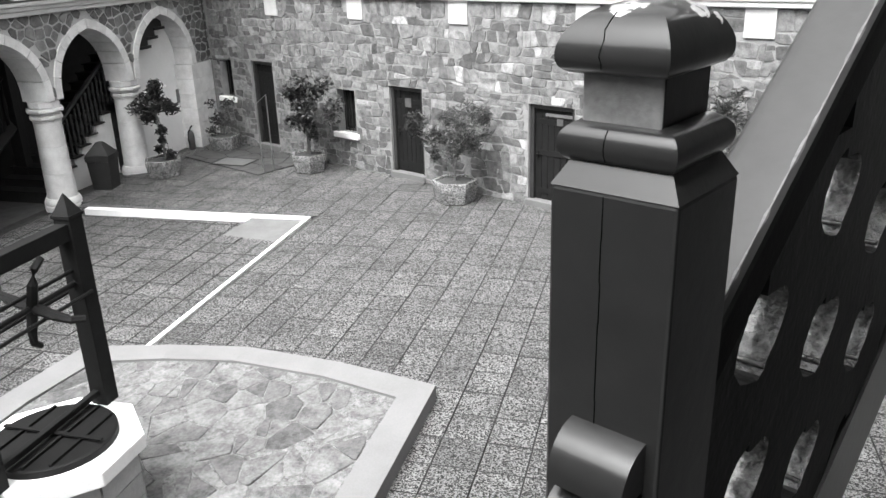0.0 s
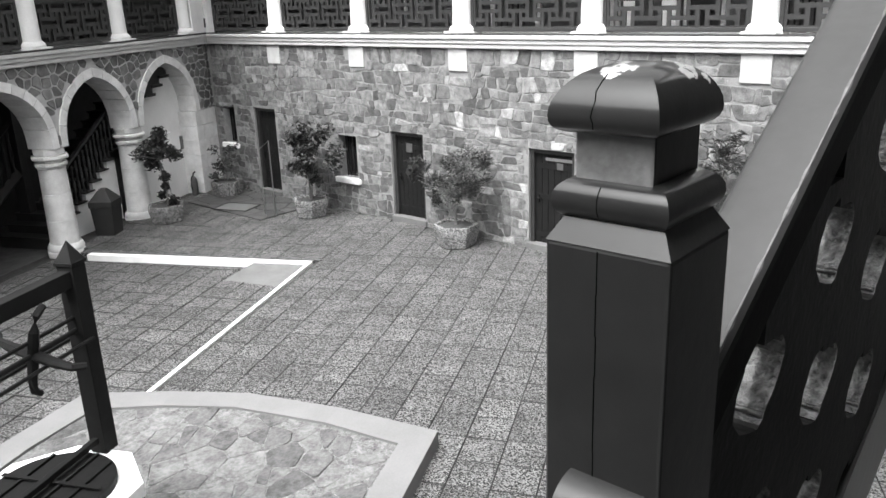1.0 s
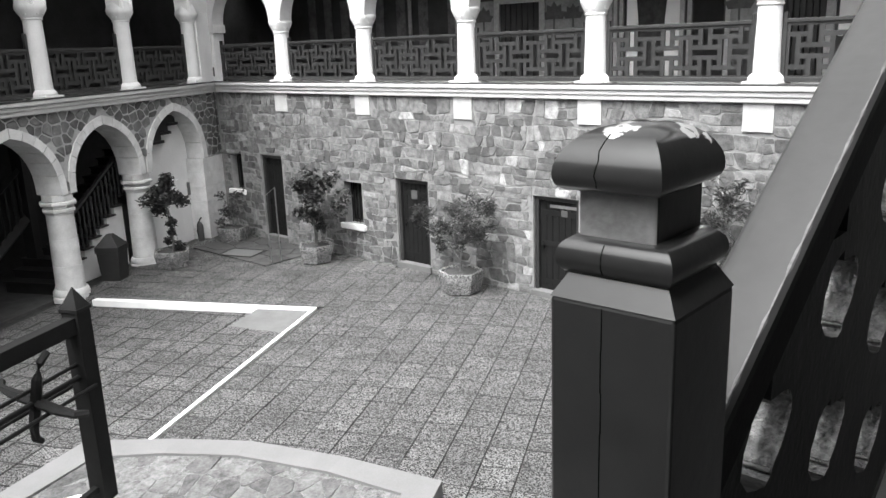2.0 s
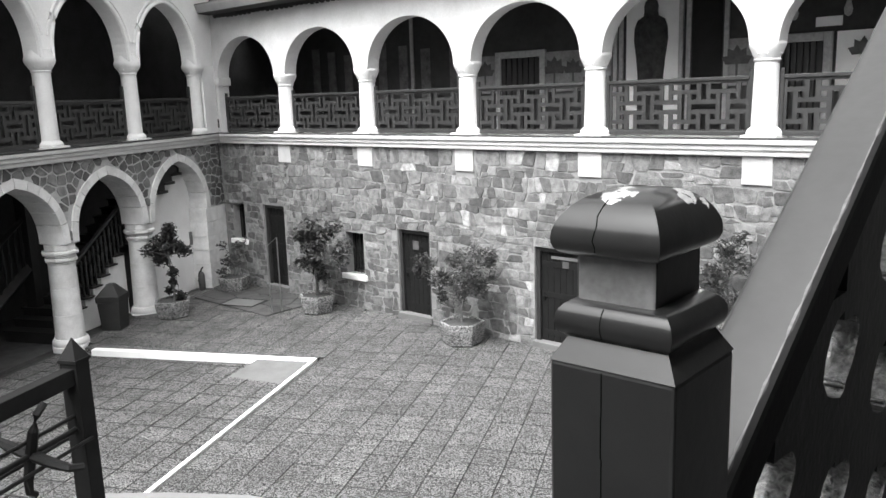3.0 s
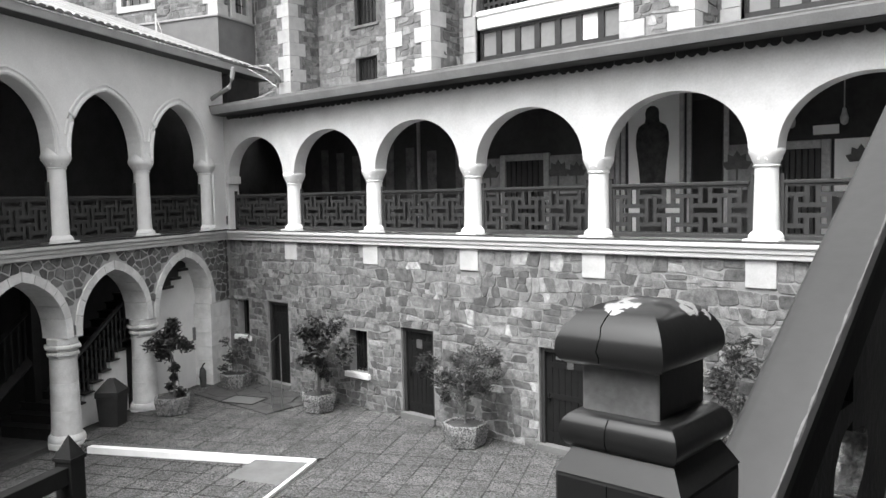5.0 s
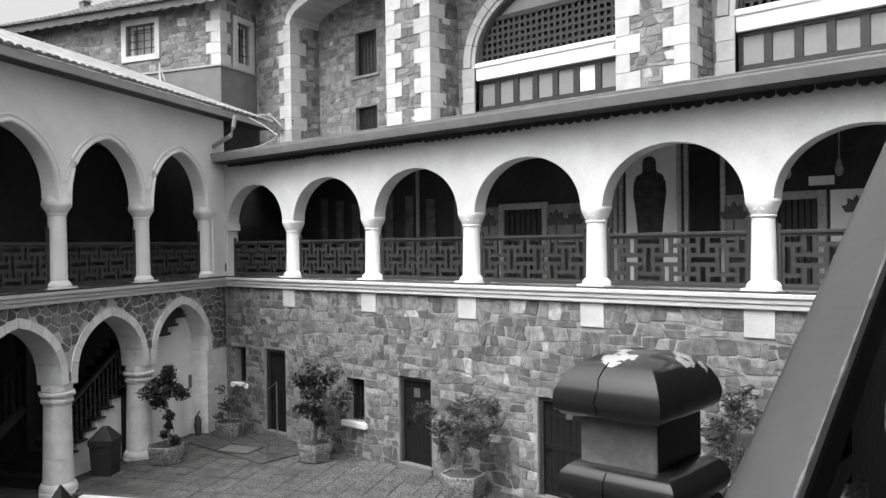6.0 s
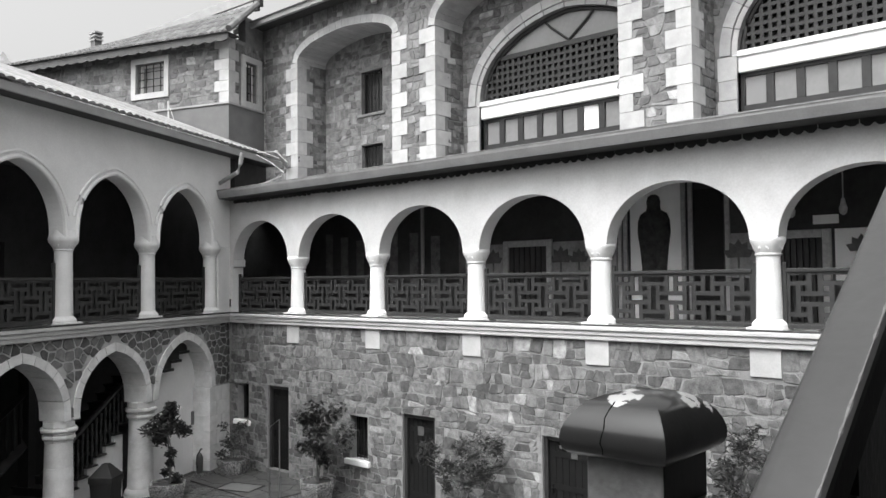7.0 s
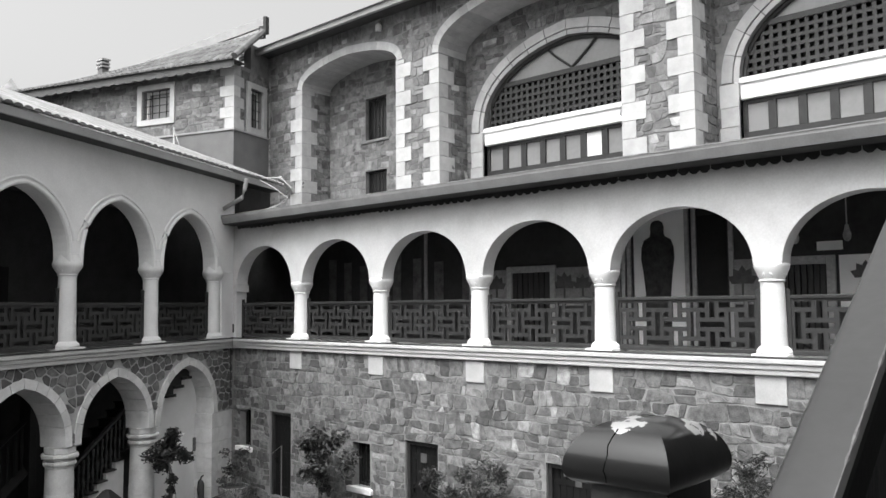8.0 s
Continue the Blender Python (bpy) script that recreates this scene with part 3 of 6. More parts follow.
def fret_panel(name, width, place, label, rows=5, height=0.98, stub=0.0):
    """Wooden railing: posts, rails and a board of fretwork with short and long slots."""
    p = thing(name, label, "railing", place, "gallery railings")
    cell = (height - 0.16) / rows
    cols = max(3, round((width - 0.14) / cell))
    cw = (width - 0.14) / cols
    for x in (-width / 2, width / 2 - 0.06):
        bm = B()
        box(bm, x, x + 0.06, -0.035, 0.035, 0, height + stub)
        part("post", bm, "fret", p, bevel=0.006)
    for z0, z1, d in ((0.03, 0.10, 0.03), (height - 0.06, height, 0.045)):
        bm = B()
        box(bm, -width / 2 + 0.06, width / 2 - 0.06, -d, d, z0, z1)
        part("rail", bm, "fret", p, bevel=0.008)
    half = cell * 0.23
    x0, zb = -width / 2 + 0.07, 0.09
    xs = [v for i in range(cols + 1) for v in (x0 + i * cw - half, x0 + i * cw + half)]
    zs = [v for j in range(rows + 1) for v in (zb + j * cell - half, zb + j * cell + half)]

    def solid(a, b):
        if not (0 <= a < len(xs) - 1 and 0 <= b < len(zs) - 1):
            return False
        i, j = a // 2, b // 2
        if a % 2 == 0 and b % 2 == 0:
            return True
        if a % 2 and b % 2:
            return False
        if b % 2 == 0:  # a bar along x, over cell (i, j - 1) and under cell (i, j)
            return j in (0, rows) or not (slot(i, j) == slot(i, j - 1) == "v" and j % 4 != (2 if i % 4 == 2 else 0))
        return i in (0, cols) or not (slot(i, j) == slot(i - 1, j) == "h" and i % 4 != (2 if j % 4 == 0 else 0))

    def slot(i, j):
        """Long slots lie and stand by turns, with a small square hole in each corner between them."""
        if i % 2 and j % 2:
            return "dot"
        lies = (j % 4 == 0 and i % 4 != 2) or (j % 4 == 2 and i % 4 != 0)
        return "h" if j % 2 == 0 and lies else "v"

    bm = B()
    grid = {}

    def at(a, b, y):
        if (a, b, y) not in grid:
            grid[(a, b, y)] = bm.verts.new((xs[a], 0.015 if y else -0.015, zs[b]))
        return grid[(a, b, y)]

    for a in range(len(xs) - 1):
        for b in range(len(zs) - 1):
            if not solid(a, b):
                continue
            bm.faces.new((at(a, b, 0), at(a + 1, b, 0), at(a + 1, b + 1, 0), at(a, b + 1, 0)))
            bm.faces.new((at(a, b, 1), at(a, b + 1, 1), at(a + 1, b + 1, 1), at(a + 1, b, 1)))
            for da, db, p0, p1 in ((-1, 0, (a, b), (a, b + 1)), (1, 0, (a + 1, b), (a + 1, b + 1)), (0, -1, (a, b), (a + 1, b)), (0, 1, (a, b + 1), (a + 1, b + 1))):
                if not solid(a + da, b + db):
                    bm.faces.new((at(*p0, 0), at(*p1, 0), at(*p1, 1), at(*p0, 1)))
    part("fretwork", bm, "fret", p)
    return p


for i, (a, b) in enumerate(zip(COLS, COLS[1:])):
    w = b - a - 0.42
    fret_panel("gallery_railing", w, pose((a + b) / 2, WALL + 0.22, 4.22), "dark wooden fretwork railing between white columns", stub=0.10)

# gallery inside
bm = B()
box(bm, -22.0, RIGHT, WALL + 0.5, 15.8, 3.92, 4.15)
tagged(put("gallery_floor", bm, "ledge"), "pale tiled gallery floor", "floor", kind="structure")
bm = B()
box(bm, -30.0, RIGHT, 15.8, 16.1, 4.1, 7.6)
wall_gallery = tagged(put("wall_gallery", bm, "mural_dark"), "dark frescoed wall inside the gallery, indoor shade put into its tone", "wall", kind="structure")
bm = B()
box(bm, -22.5, RIGHT, WALL + 0.5, 15.8, 7.25, 7.40)
tagged(put("ceiling_gallery", bm, "eave_board"), "dark boarded gallery ceiling", "ceiling", kind="structure")

# eaves of the long gallery
EAVE = 12.25
eaves = thing("eaves_long", "grey gutter board and dark soffit over the gallery", "eaves", kind="structure")
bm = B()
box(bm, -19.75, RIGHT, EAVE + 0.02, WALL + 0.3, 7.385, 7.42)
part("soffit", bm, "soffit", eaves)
bm = B()
prism(bm, [(0, 7.40), (0.02, 7.40), (0.05, 7.60), (-0.09, 7.60), (-0.08, 7.55)], -19.75, RIGHT, Matrix(((0, 1, 0, 0), (1, 0, 0, EAVE), (0, 0, 1, 0), (0, 0, 0, 1))))
part("gutter", bm, "fascia", eaves)
bm = B()
box(bm, -19.75, RIGHT, EAVE - 0.10, EAVE + 0.06, 7.60, 7.625)
part("tile_lip", bm, "tile", eaves)
for k in range(38):  # scalloped board under the eaves
    x = -19.4 + k * 0.58
    if x > RIGHT - 0.6:
        break
    bm = B()
    pts = [(x, 7.385), (x + 0.56, 7.385)]
    for q in range(9, -1, -1):
        pts.append((x + 0.56 * q / 9, 7.32 - (0.035 + 0.025 * (k * k % 3)) * abs(math.sin(q * math.pi / 3))))
    prism(bm, pts, WALL - 0.045, WALL - 0.015)
    part("scallop_board", bm, "soffit", eaves)
# roof slope of the gallery up to the church
bm = B()
vs = [bm.verts.new(p) for p in ((-20.5, EAVE - 0.05, 7.60), (RIGHT, EAVE - 0.05, 7.60), (RIGHT, 16.6, 8.45), (-22.5, 16.6, 8.45), (-22.5, 15.5, 8.2))]
bm.faces.new(vs)
bmesh.ops.solidify(bm, geom=bm.faces[:], thickness=0.08)
tagged(put("roof_gallery", bm, "tile"), "shallow clay tile roof of the gallery", "roof", kind="structure")

# ---- the wing ----
wing_wall = thing("wall_wing", "arcaded wing with rubble stone over pointed arches", "wall", WING, kind="structure")
LOWC = [-11.6, -8.9, -6.2, -3.52]
bm = B()
lows = [arch_line((a + b) / 2, (b - a) / 2 - 0.23, 2.22, 1.32, 24, 1.0) for a, b in zip(LOWC, LOWC[1:])]
last = arch_line(-2.13, 1.15, 2.22, 1.38, 24, 1.0)
lows.append(last)
lows_wide = [[(l[0][0] / 2 + l[-1][0] / 2 + (x - l[0][0] / 2 - l[-1][0] / 2) * 1.035, 2.22 + (z - 2.22) * 1.035) for x, z in l] for l in lows]
arcade(bm, -14.0, 0.0, 2.22, 3.95, 0.0, 0.60, lows_wide)
part("mortar", bm, "wing_mortar", wing_wall)
bm = B()
box(bm, -1.02, -0.05, 0.0, 0.62, -0.2, 2.22)
part("corner_pier", bm, "voussoir", wing_wall)
bm = B()
box(bm, -14.0, -12.3, 0.0, 0.62, -0.3, 2.22)
part("end_pier", bm, "wing_mortar", wing_wall)
# voussoirs
for li, line in enumerate(lows):
    cx = (line[0][0] + line[-1][0]) / 2
    fine = line
    n = len(fine) - 1
    step = 2
    for k in range(0, n, step):
        seg = fine[k:k + step + 1]
        outer = []
        for q in range(k, min(k + step, n) + 1):
            p, a, b = fine[q], fine[max(q - 1, 0)], fine[min(q + 1, n)]
            tx, tz = b[0] - a[0], b[1] - a[1]
            ln = math.hypot(tx, tz)
            nx, nz = -tz / ln, tx / ln
            if q == n // 2:
                nx, nz = 0.0, 1.05
            outer.append((min(max(p[0] + nx * 0.2, fine[0][0] - 0.226), fine[-1][0] + 0.226), p[1] + nz * 0.2))
        poly = seg + outer[::-1]
        mx_, mz_ = sum(p[0] for p in poly) / len(poly), sum(p[1] for p in poly) / len(poly)
        poly = [(mx_ + (x - mx_) * 0.955, mz_ + (z - mz_) * 0.955) for x, z in poly]
        bm = B()
        prism(bm, poly, -0.03, 0.61)
        part("voussoir", bm, "voussoir", wing_wall, bevel=0.0)
# ledge of the wing
wing_ledge = thing("ledge_wing", "pale moulded ledge under the wing arcade", "ledge", WING, kind="structure")
for z0, z1, out in ((3.94, 4.03, 0.09), (4.03, 4.12, 0.115), (4.12, 4.20, 0.15)):
    bm = B()
    box(bm, -14.0, 0.12 - out, -out, 0.6, z0, z1)
    part("moulding", bm, "ledge", wing_ledge, bevel=0.015)
bm = B()
box(bm, -14.0, -0.1, -0.15, -0.1, 4.20, 4.235)
part("drip_strip", bm, "soffit", wing_ledge)


def court_column(name, x, label):
    """Stout ground-floor column with a stepped moulded head."""
    c = thing(name, label, "column", WING @ pose(x, 0.31, LOW), "court columns")
    bm = B()
    lathe(bm, [(0.41, 0.0), (0.41, 0.11), (0.39, 0.13)], n=8, turn=math.pi / 8)
    part("plinth", bm, "voussoir", c, bevel=0.02)
    bm = B()
    lathe(bm, [(0.37, 0.13), (0.38, 0.18), (0.36, 0.24), (0.335, 0.28)], n=28)
    part("base", bm, "voussoir", c, smooth=True)
    for z0, z1, r0, r1 in ((0.28, 0.80, 0.305, 0.295), (0.805, 1.38, 0.295, 0.283), (1.385, 1.905, 0.283, 0.275)):
        bm = B()
        lathe(bm, [(r0, z0), (r1, z1)], n=28)
        part("drum", bm, "voussoir", c, smooth=True)
    for z0, z1, w in ((1.90, 1.96, 0.305), (1.96, 2.05, 0.345), (2.05, 2.11, 0.325), (2.11, 2.20, 0.385), (2.20, 2.345, 0.325)):
        bm = B()
        lathe(bm, [(w - 0.02, z0), (w, z0 + 0.02), (w, z1 - 0.02), (w - 0.02, z1)], n=8, turn=math.pi / 8)
        part("head_moulding", bm, "voussoir", c, bevel=0.012)
    return c


lead = court_column("court_column", LOWC[2], "stout pale stone column with stepped square head")
for x in (LOWC[3], LOWC[1], LOWC[0]):
    copy_thing(lead, WING @ pose(x, 0.31, LOW))

# upper wing arcade
UPC = [-11.80, -9.02, -6.25, -3.48, -0.74]
wing_up = thing("wing_arcade", "white plastered upper wing wall with pointed arches", "arcade", WING, kind="structure")
bm = B()
ups = [arch_line((a + b) / 2, (b - a) / 2 - 0.21, 6.05, 1.46, 28, 0.8) for a, b in zip(UPC, UPC[1:])]
arcade(bm, -14.0, 0.02, 6.05, 8.72, 0.0, 0.38, ups)
part("arch_wall", bm, "wing_plaster", wing_up, bevel=0.03)
bm = B()
box(bm, -0.62, 0.02, 0.0, 0.38, 4.2, 6.05)
part("corner_pier", bm, "wing_plaster", wing_up, bevel=0.02)
for line in ups:
    cx = (line[0][0] + line[-1][0]) / 2
    for grow, r in ((0.045, 0.045), (0.165, 0.03)):
        pts = [(cx + (x - cx) * (1 + grow / 1.11), -0.008, 6.05 + (z - 6.05) * (1 + grow / 1.5)) for x, z in line]
        bm = B()
        tube(bm, [p for p in pts if grow < 0.1 or line[0][0] - 0.15 < p[0] < line[-1][0] + 0.15], r, 8)
        part("arch_moulding", bm, "wing_plaster", wing_up, smooth=True)
lead = gallery_column("wing_column", UPC[2], 0.19, 4.20, 6.05, 0.19, "slender white column with carved head", "column", WING, "wing columns", True)
for x in UPC:
    if x != UPC[2]:
        copy_thing(lead, WING @ pose(x, 0.19, 4.20))
for a, b in zip(UPC, UPC[1:]):
    fret_panel("wing_railing", b - a - 0.40, WING @ pose((a + b) / 2, 0.24, 4.22), "dark wooden fretwork railing between wing columns", stub=0.30)
bm = B()
box(bm, -14.0, 1.5, 0.6, 3.6, 3.9, 4.15)
tagged(put("floor_wing", bm, "inner", matrix=WING), "grey floor of the upper wing", "floor", kind="structure")
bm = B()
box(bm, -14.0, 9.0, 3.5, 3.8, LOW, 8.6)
tagged(put("wall_wing_inner", bm, "wing_inner", matrix=WING), "inner wall of the wing, indoor shade put into its colour", "wall", kind="structure")
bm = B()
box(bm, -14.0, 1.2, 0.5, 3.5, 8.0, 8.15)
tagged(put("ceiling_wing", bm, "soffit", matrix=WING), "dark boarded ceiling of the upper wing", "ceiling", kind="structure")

# dark box that closes the corner between the two roofs, added for its shade
bm = B()
box(bm, 0.35, 2.2, 0.05, 0.3, 7.3, 8.66)
tagged(put("corner_boarding", bm, "soffit", matrix=WING), "dark box closing the corner, added for the shade under the wing eaves", "boarding", kind="structure")
# wing eaves and roof
weaves = thing("eaves_wing", "grey gutter board and dark soffit over the wing", "eaves", WING, kind="structure")
bm = B()
box(bm, -14.0, 2.05, -0.50, 0.3, 8.63, 8.66)
part("soffit", bm, "soffit", weaves)
bm = B()
box(bm, -14.0, 2.09, -0.56, -0.50, 8.60, 8.77)
part("fascia", bm, "fascia", weaves, bevel=0.01)
wing_roof = thing("roof_wing", "weathered clay tile roof of the wing, sky sheen put into its colour", "roof", WING, kind="structure")
slope = math.atan2(1.9, 5.0)
bm = B()
for i in range(70):
    x0 = -14.0 + i * 0.235
    if x0 > 1.9:
        break
    for j in range(6):
        m = Matrix.Translation((x0 + 0.12, -0.60 + j * 0.88, 8.80 + j * 0.88 * 0.38)) @ Matrix.Rotation(slope, 4, "X")
        rings = []
        for y in (0, 0.94):
            rings.append([bm.verts.new(m @ Vector((0.12 * math.cos(q * math.pi / 6), y, 0.065 * math.sin(q * math.pi / 6)))) for q in range(7)])
        for q in range(6):
            bm.faces.new((rings[0][q], rings[0][q + 1], rings[1][q + 1], rings[1][q]))
        bm.faces.new(rings[0])
tagged(part("tiles", bm, "tile", wing_roof), kind="stuff")
bm = B()
vs = [bm.verts.new(p) for p in ((-14, -0.58, 8.79), (2.1, -0.58, 8.79), (2.1, 4.4, 10.68), (-14, 4.4, 10.68))]
bm.faces.new(vs)
bmesh.ops.solidify(bm, geom=bm.faces[:], thickness=0.05)
part("roof_deck", bm, "soffit", wing_roof)

# ---- church wall above the gallery roof ----
CH, REC = 16.4, 17.6
church = thing("church_wall", "tall rubble church wall with arched recesses", "wall", kind="structure")
CTOP = 13.95


def ring(line, width):
    """The outline that runs a given width outside an arch line."""
    out, n = [], len(line) - 1
    for q, p in enumerate(line):
        a, b = line[max(q - 1, 0)], line[min(q + 1, n)]
        tx, tz = b[0] - a[0], b[1] - a[1]
        ln = math.hypot(tx, tz)
        nx, nz = -tz / ln, tx / ln
        if q == n // 2:
            nx, nz = 0.0, 1.05
        out.append((p[0] + nx * width, p[1] + nz * width))
    return out


def voussoirs(parent, line, width, y0, y1, step, material="quoin", gap=0.008):
    far = ring(line, width)
    n = len(line) - 1
    for k in range(0, n, step):
        e = min(k + step, n)
        near_, far_ = line[k:e + 1], far[k:e + 1]
        cx = sum(p[0] for p in near_ + far_) / (2 * len(near_))
        cz = sum(p[1] for p in near_ + far_) / (2 * len(near_))
        f = 1 - gap / max(0.1, width)
        poly = [(cx + (x - cx) * f, cz + (z - cz) * f) for x, z in near_ + far_[::-1]]
        bm = B()
        prism(bm, poly, y0, y1)
        part("voussoir", bm, material, parent)


BAYS = [(-21.16, -16.63, 12.38, 13.08), (-14.93, -9.12, 12.28, 13.42), (-7.37, -1.5, 12.28, 13.42)]
bay_lines = [arch_line((a + b) / 2, (b - a) / 2, s, t - s, 24, 0.7) for a, b, s, t in BAYS]
bm = B()
arcade(bm, -23.6, 2.0, 8.0, CTOP, CH, REC - 0.002, [[((l[0][0] + l[-1][0]) / 2 + (x - (l[0][0] + l[-1][0]) / 2) * 1.003, z + 0.03) for x, z in l] for l in bay_lines])
part("front", bm, "church_mortar", church)
WIN = [(-14.30, -8.50), (-6.84, -1.04)]
win_lines = [arch_line((a + b) / 2, (b - a) / 2, 10.05, 2.20, 28, 0.7) for a, b in WIN]
NICHE = [(-19.34, -18.34, 10.54, 11.94), (-19.34, -18.34, 8.70, 9.51)]
bm = B()
wall_with_holes(bm, -23.6, -15.5, 8.0, CTOP, REC, REC + 0.5, NICHE)
part("niche_back", bm, "church_mortar", church)
bm = B()
arcade(bm, -15.5, 2.0, 8.0, CTOP, REC, REC + 0.5, win_lines)
part("window_back", bm, "church_mortar", church)
barred_window("window_3", *NICHE[0], "barred dark window in church recess", REC, 6, False, 0.14)
barred_window("window_4", *NICHE[1], "low barred dark window in church recess", REC, 6, False, 0.14)
bm = B()
box(bm, -19.5, -18.2, REC - 0.06, REC + 0.1, 10.44, 10.53)
part("niche_sill", bm, "church_mortar", church, bevel=0.01)
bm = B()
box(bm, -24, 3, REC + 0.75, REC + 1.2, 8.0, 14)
tagged(put("church_inside", bm, "hollow"), "near-black block for the unlit church behind its windows", "room", kind="structure")
for line in bay_lines:
    voussoirs(church, line, 0.26, CH - 0.03, REC - 0.01, 1, "quoin")
for line in win_lines:
    voussoirs(church, line, 0.13, REC - 0.02, REC + 0.3, 2, "quoin")
    voussoirs(church, ring(line, 0.14), 0.26, REC - 0.06, REC + 0.2, 2, "quoin")
# dressed corner stones at the edges of the recesses
QUOIN = 0.42
for bay_i, (a, b, s, t) in enumerate(BAYS):
    for edge, out in ((a, -1), (b, 1)):
        z, k = 8.05, 0
        while z < s - 0.05:
            top = min(z + QUOIN, s)
            w, dep = (0.60, 0.36) if k % 2 else (0.34, 0.62)
            bm = B()
            box(bm, min(edge + out * w, edge - out * 0.018), max(edge + out * w, edge - out * 0.018), CH - 0.035, CH + dep, z + 0.006, top - 0.006)
            part("quoin", bm, "quoin", church)
            z, k = top, k + 1
# plain foot blocks of the big window arches
for a, b in WIN:
    for x0, x1 in ((a - 0.42, a), (b, b + 0.42)):
        for z0, z1, g in ((8.1, 9.05, 0.03), (9.05, 9.5, 0.0), (9.5, 10.04, 0.02)):
            bm = B()
            box(bm, x0 - g, x1, REC - 0.06, REC + 0.2, z0 + 0.006, z1 - 0.006)
            part("foot_block", bm, "quoin", church)


def church_window(name, a, b, line, label):
    """Arched window: glazed strip, white beam, pierced wooden screen and a fan of panes."""
    w = thing(name, label, "window", kind="structure")
    y = REC + 0.16
    bm = B()
    box(bm, a - 0.1, b + 0.1, y - 0.12, y + 0.2, 9.66, 10.12)
    part("beam", bm, "white_line", w, "white-painted beam across the window", bevel=0.03)
    bm = B()
    box(bm, a - 0.12, b + 0.12, y - 0.17, y - 0.1, 10.02, 10.16)
    part("beam_moulding", bm, "white_line", w, bevel=0.02)
    n = 9
    step = (b - a) / n
    bm = B()
    box(bm, a, b, y, y + 0.12, 8.6, 8.93)
    part("bottom_rail", bm, "dark_wood", w)
    bm = B()
    box(bm, a, b, y, y + 0.12, 9.58, 9.66)
    part("top_rail", bm, "dark_wood", w)
    for i in range(n + 1):
        bm = B()
        x = a + i * step
        box(bm, x - 0.09, x + 0.09, y + 0.002, y + 0.118, 8.93, 9.58)
        part("mullion", bm, "dark_wood", w, bevel=0.01)
    for i in range(n):
        bm = B()
        box(bm, a + i * step + 0.09, a + (i + 1) * step - 0.09, y + 0.06, y + 0.07, 8.93, 9.58)
        part("pane", bm, "glass" if i == 0 else "white_line" if i == 5 and name == "window_5" else "pane_pale", w)
    # pierced screen
    c, half = (a + b) / 2, (b - a) / 2

    def reach(z):
        xs = [abs(p[0] - c) for p in line if p[1] >= z]
        return max(xs) if xs else 0.0

    z0, pitch = 10.16, 0.19
    bm = B()
    for j in range(7):
        z = z0 + j * pitch
        r = reach(z)
        box(bm, c - r, c + r, y + 0.03, y + 0.09, z - 0.042, z + 0.042)
    x = a + 0.1
    while x < b:
        zt = max([p[1] for p in line if abs(p[0] - x) < 0.25] or [0])
        box(bm, x - 0.042, x + 0.042, y + 0.032, y + 0.088, z0, min(zt, z0 + 6 * pitch))
        x += pitch
    tagged(part("pierced_screen", bm, "fret", w, "dark pierced wooden screen"), kind="")
    bm = B()
    r = reach(11.36)
    box(bm, c - r, c + r, y, y + 0.1, 11.27, 11.40)
    part("transom", bm, "fret", w)
    # fan of panes above
    top = [p for p in line if p[1] > 11.40]
    bm = B()
    prism(bm, [(c - r, 11.40)] + top + [(c + r, 11.40)], y + 0.08, y + 0.09)
    part("fan_pane", bm, "pane_pale", w)
    for dx in (-0.55, 0.55):
        bm = B()
        tube(bm, [(c, y + 0.04, 11.42), (c + dx * 1.0, y + 0.04, 11.85), (c + dx * 1.45, y + 0.04, 12.1)], 0.035, 6)
        part("fan_bar", bm, "fret", w)
    edge = [(c + (x - c) * 0.985, y + 0.03, 10.05 + (z - 10.05) * 0.985) for x, z in line]
    bm = B()
    tube(bm, edge, 0.06, 6)
    part("arch_frame", bm, "dark_wood", w)
    return w


church_window("window_5", *WIN[0], win_lines[0], "large pointed church window with pierced wooden screen")
church_window("window_6", *WIN[1], win_lines[1], "second pointed church window with pierced wooden screen")

# church eaves: boards, rafters' ends and gutter, running up to the left corner
ce = thing("eaves_church", "dark eaves board and grey gutter of the church roof", "eaves", kind="structure")
bm = B()
box(bm, -23.9, 2.0, 15.75, CH + 0.2, 13.86, 13.90)
part("soffit", bm, "soffit", ce)
bm = B()
box(bm, -23.9, 2.0, 15.68, 15.80, 13.78, 13.95)
part("gutter", bm, "fascia", ce, bevel=0.02)
bm = B()
vs = [bm.verts.new(p) for p in ((-23.9, 15.6, 13.96), (2.0, 15.6, 13.96), (2.0, 20.5, 15.4), (-23.9, 20.5, 15.4))]
bm.faces.new(vs)
bmesh.ops.solidify(bm, geom=bm.faces[:], thickness=0.06)
tagged(put("roof_church", bm, "tile"), "pale sheet roof of the church", "roof", kind="structure")
for x in (-17.3, -13.2):
    fl = thing("floodlight", "small white floodlight under the church eaves", "lamp", pose(x, CH - 0.12, 13.55), "floodlights")
    bm = B()
    lathe(bm, [(0.09, -0.1), (0.11, 0.05), (0.05, 0.12)], n=10)
    part("housing", bm, "ledge", fl, smooth=True)
    bm = B()
    tube(bm, [(0, 0.0, 0.1), (0, 0.02, 0.2), (0, 0.12, 0.2)], 0.02)
    part("bracket", bm, "metal", fl)

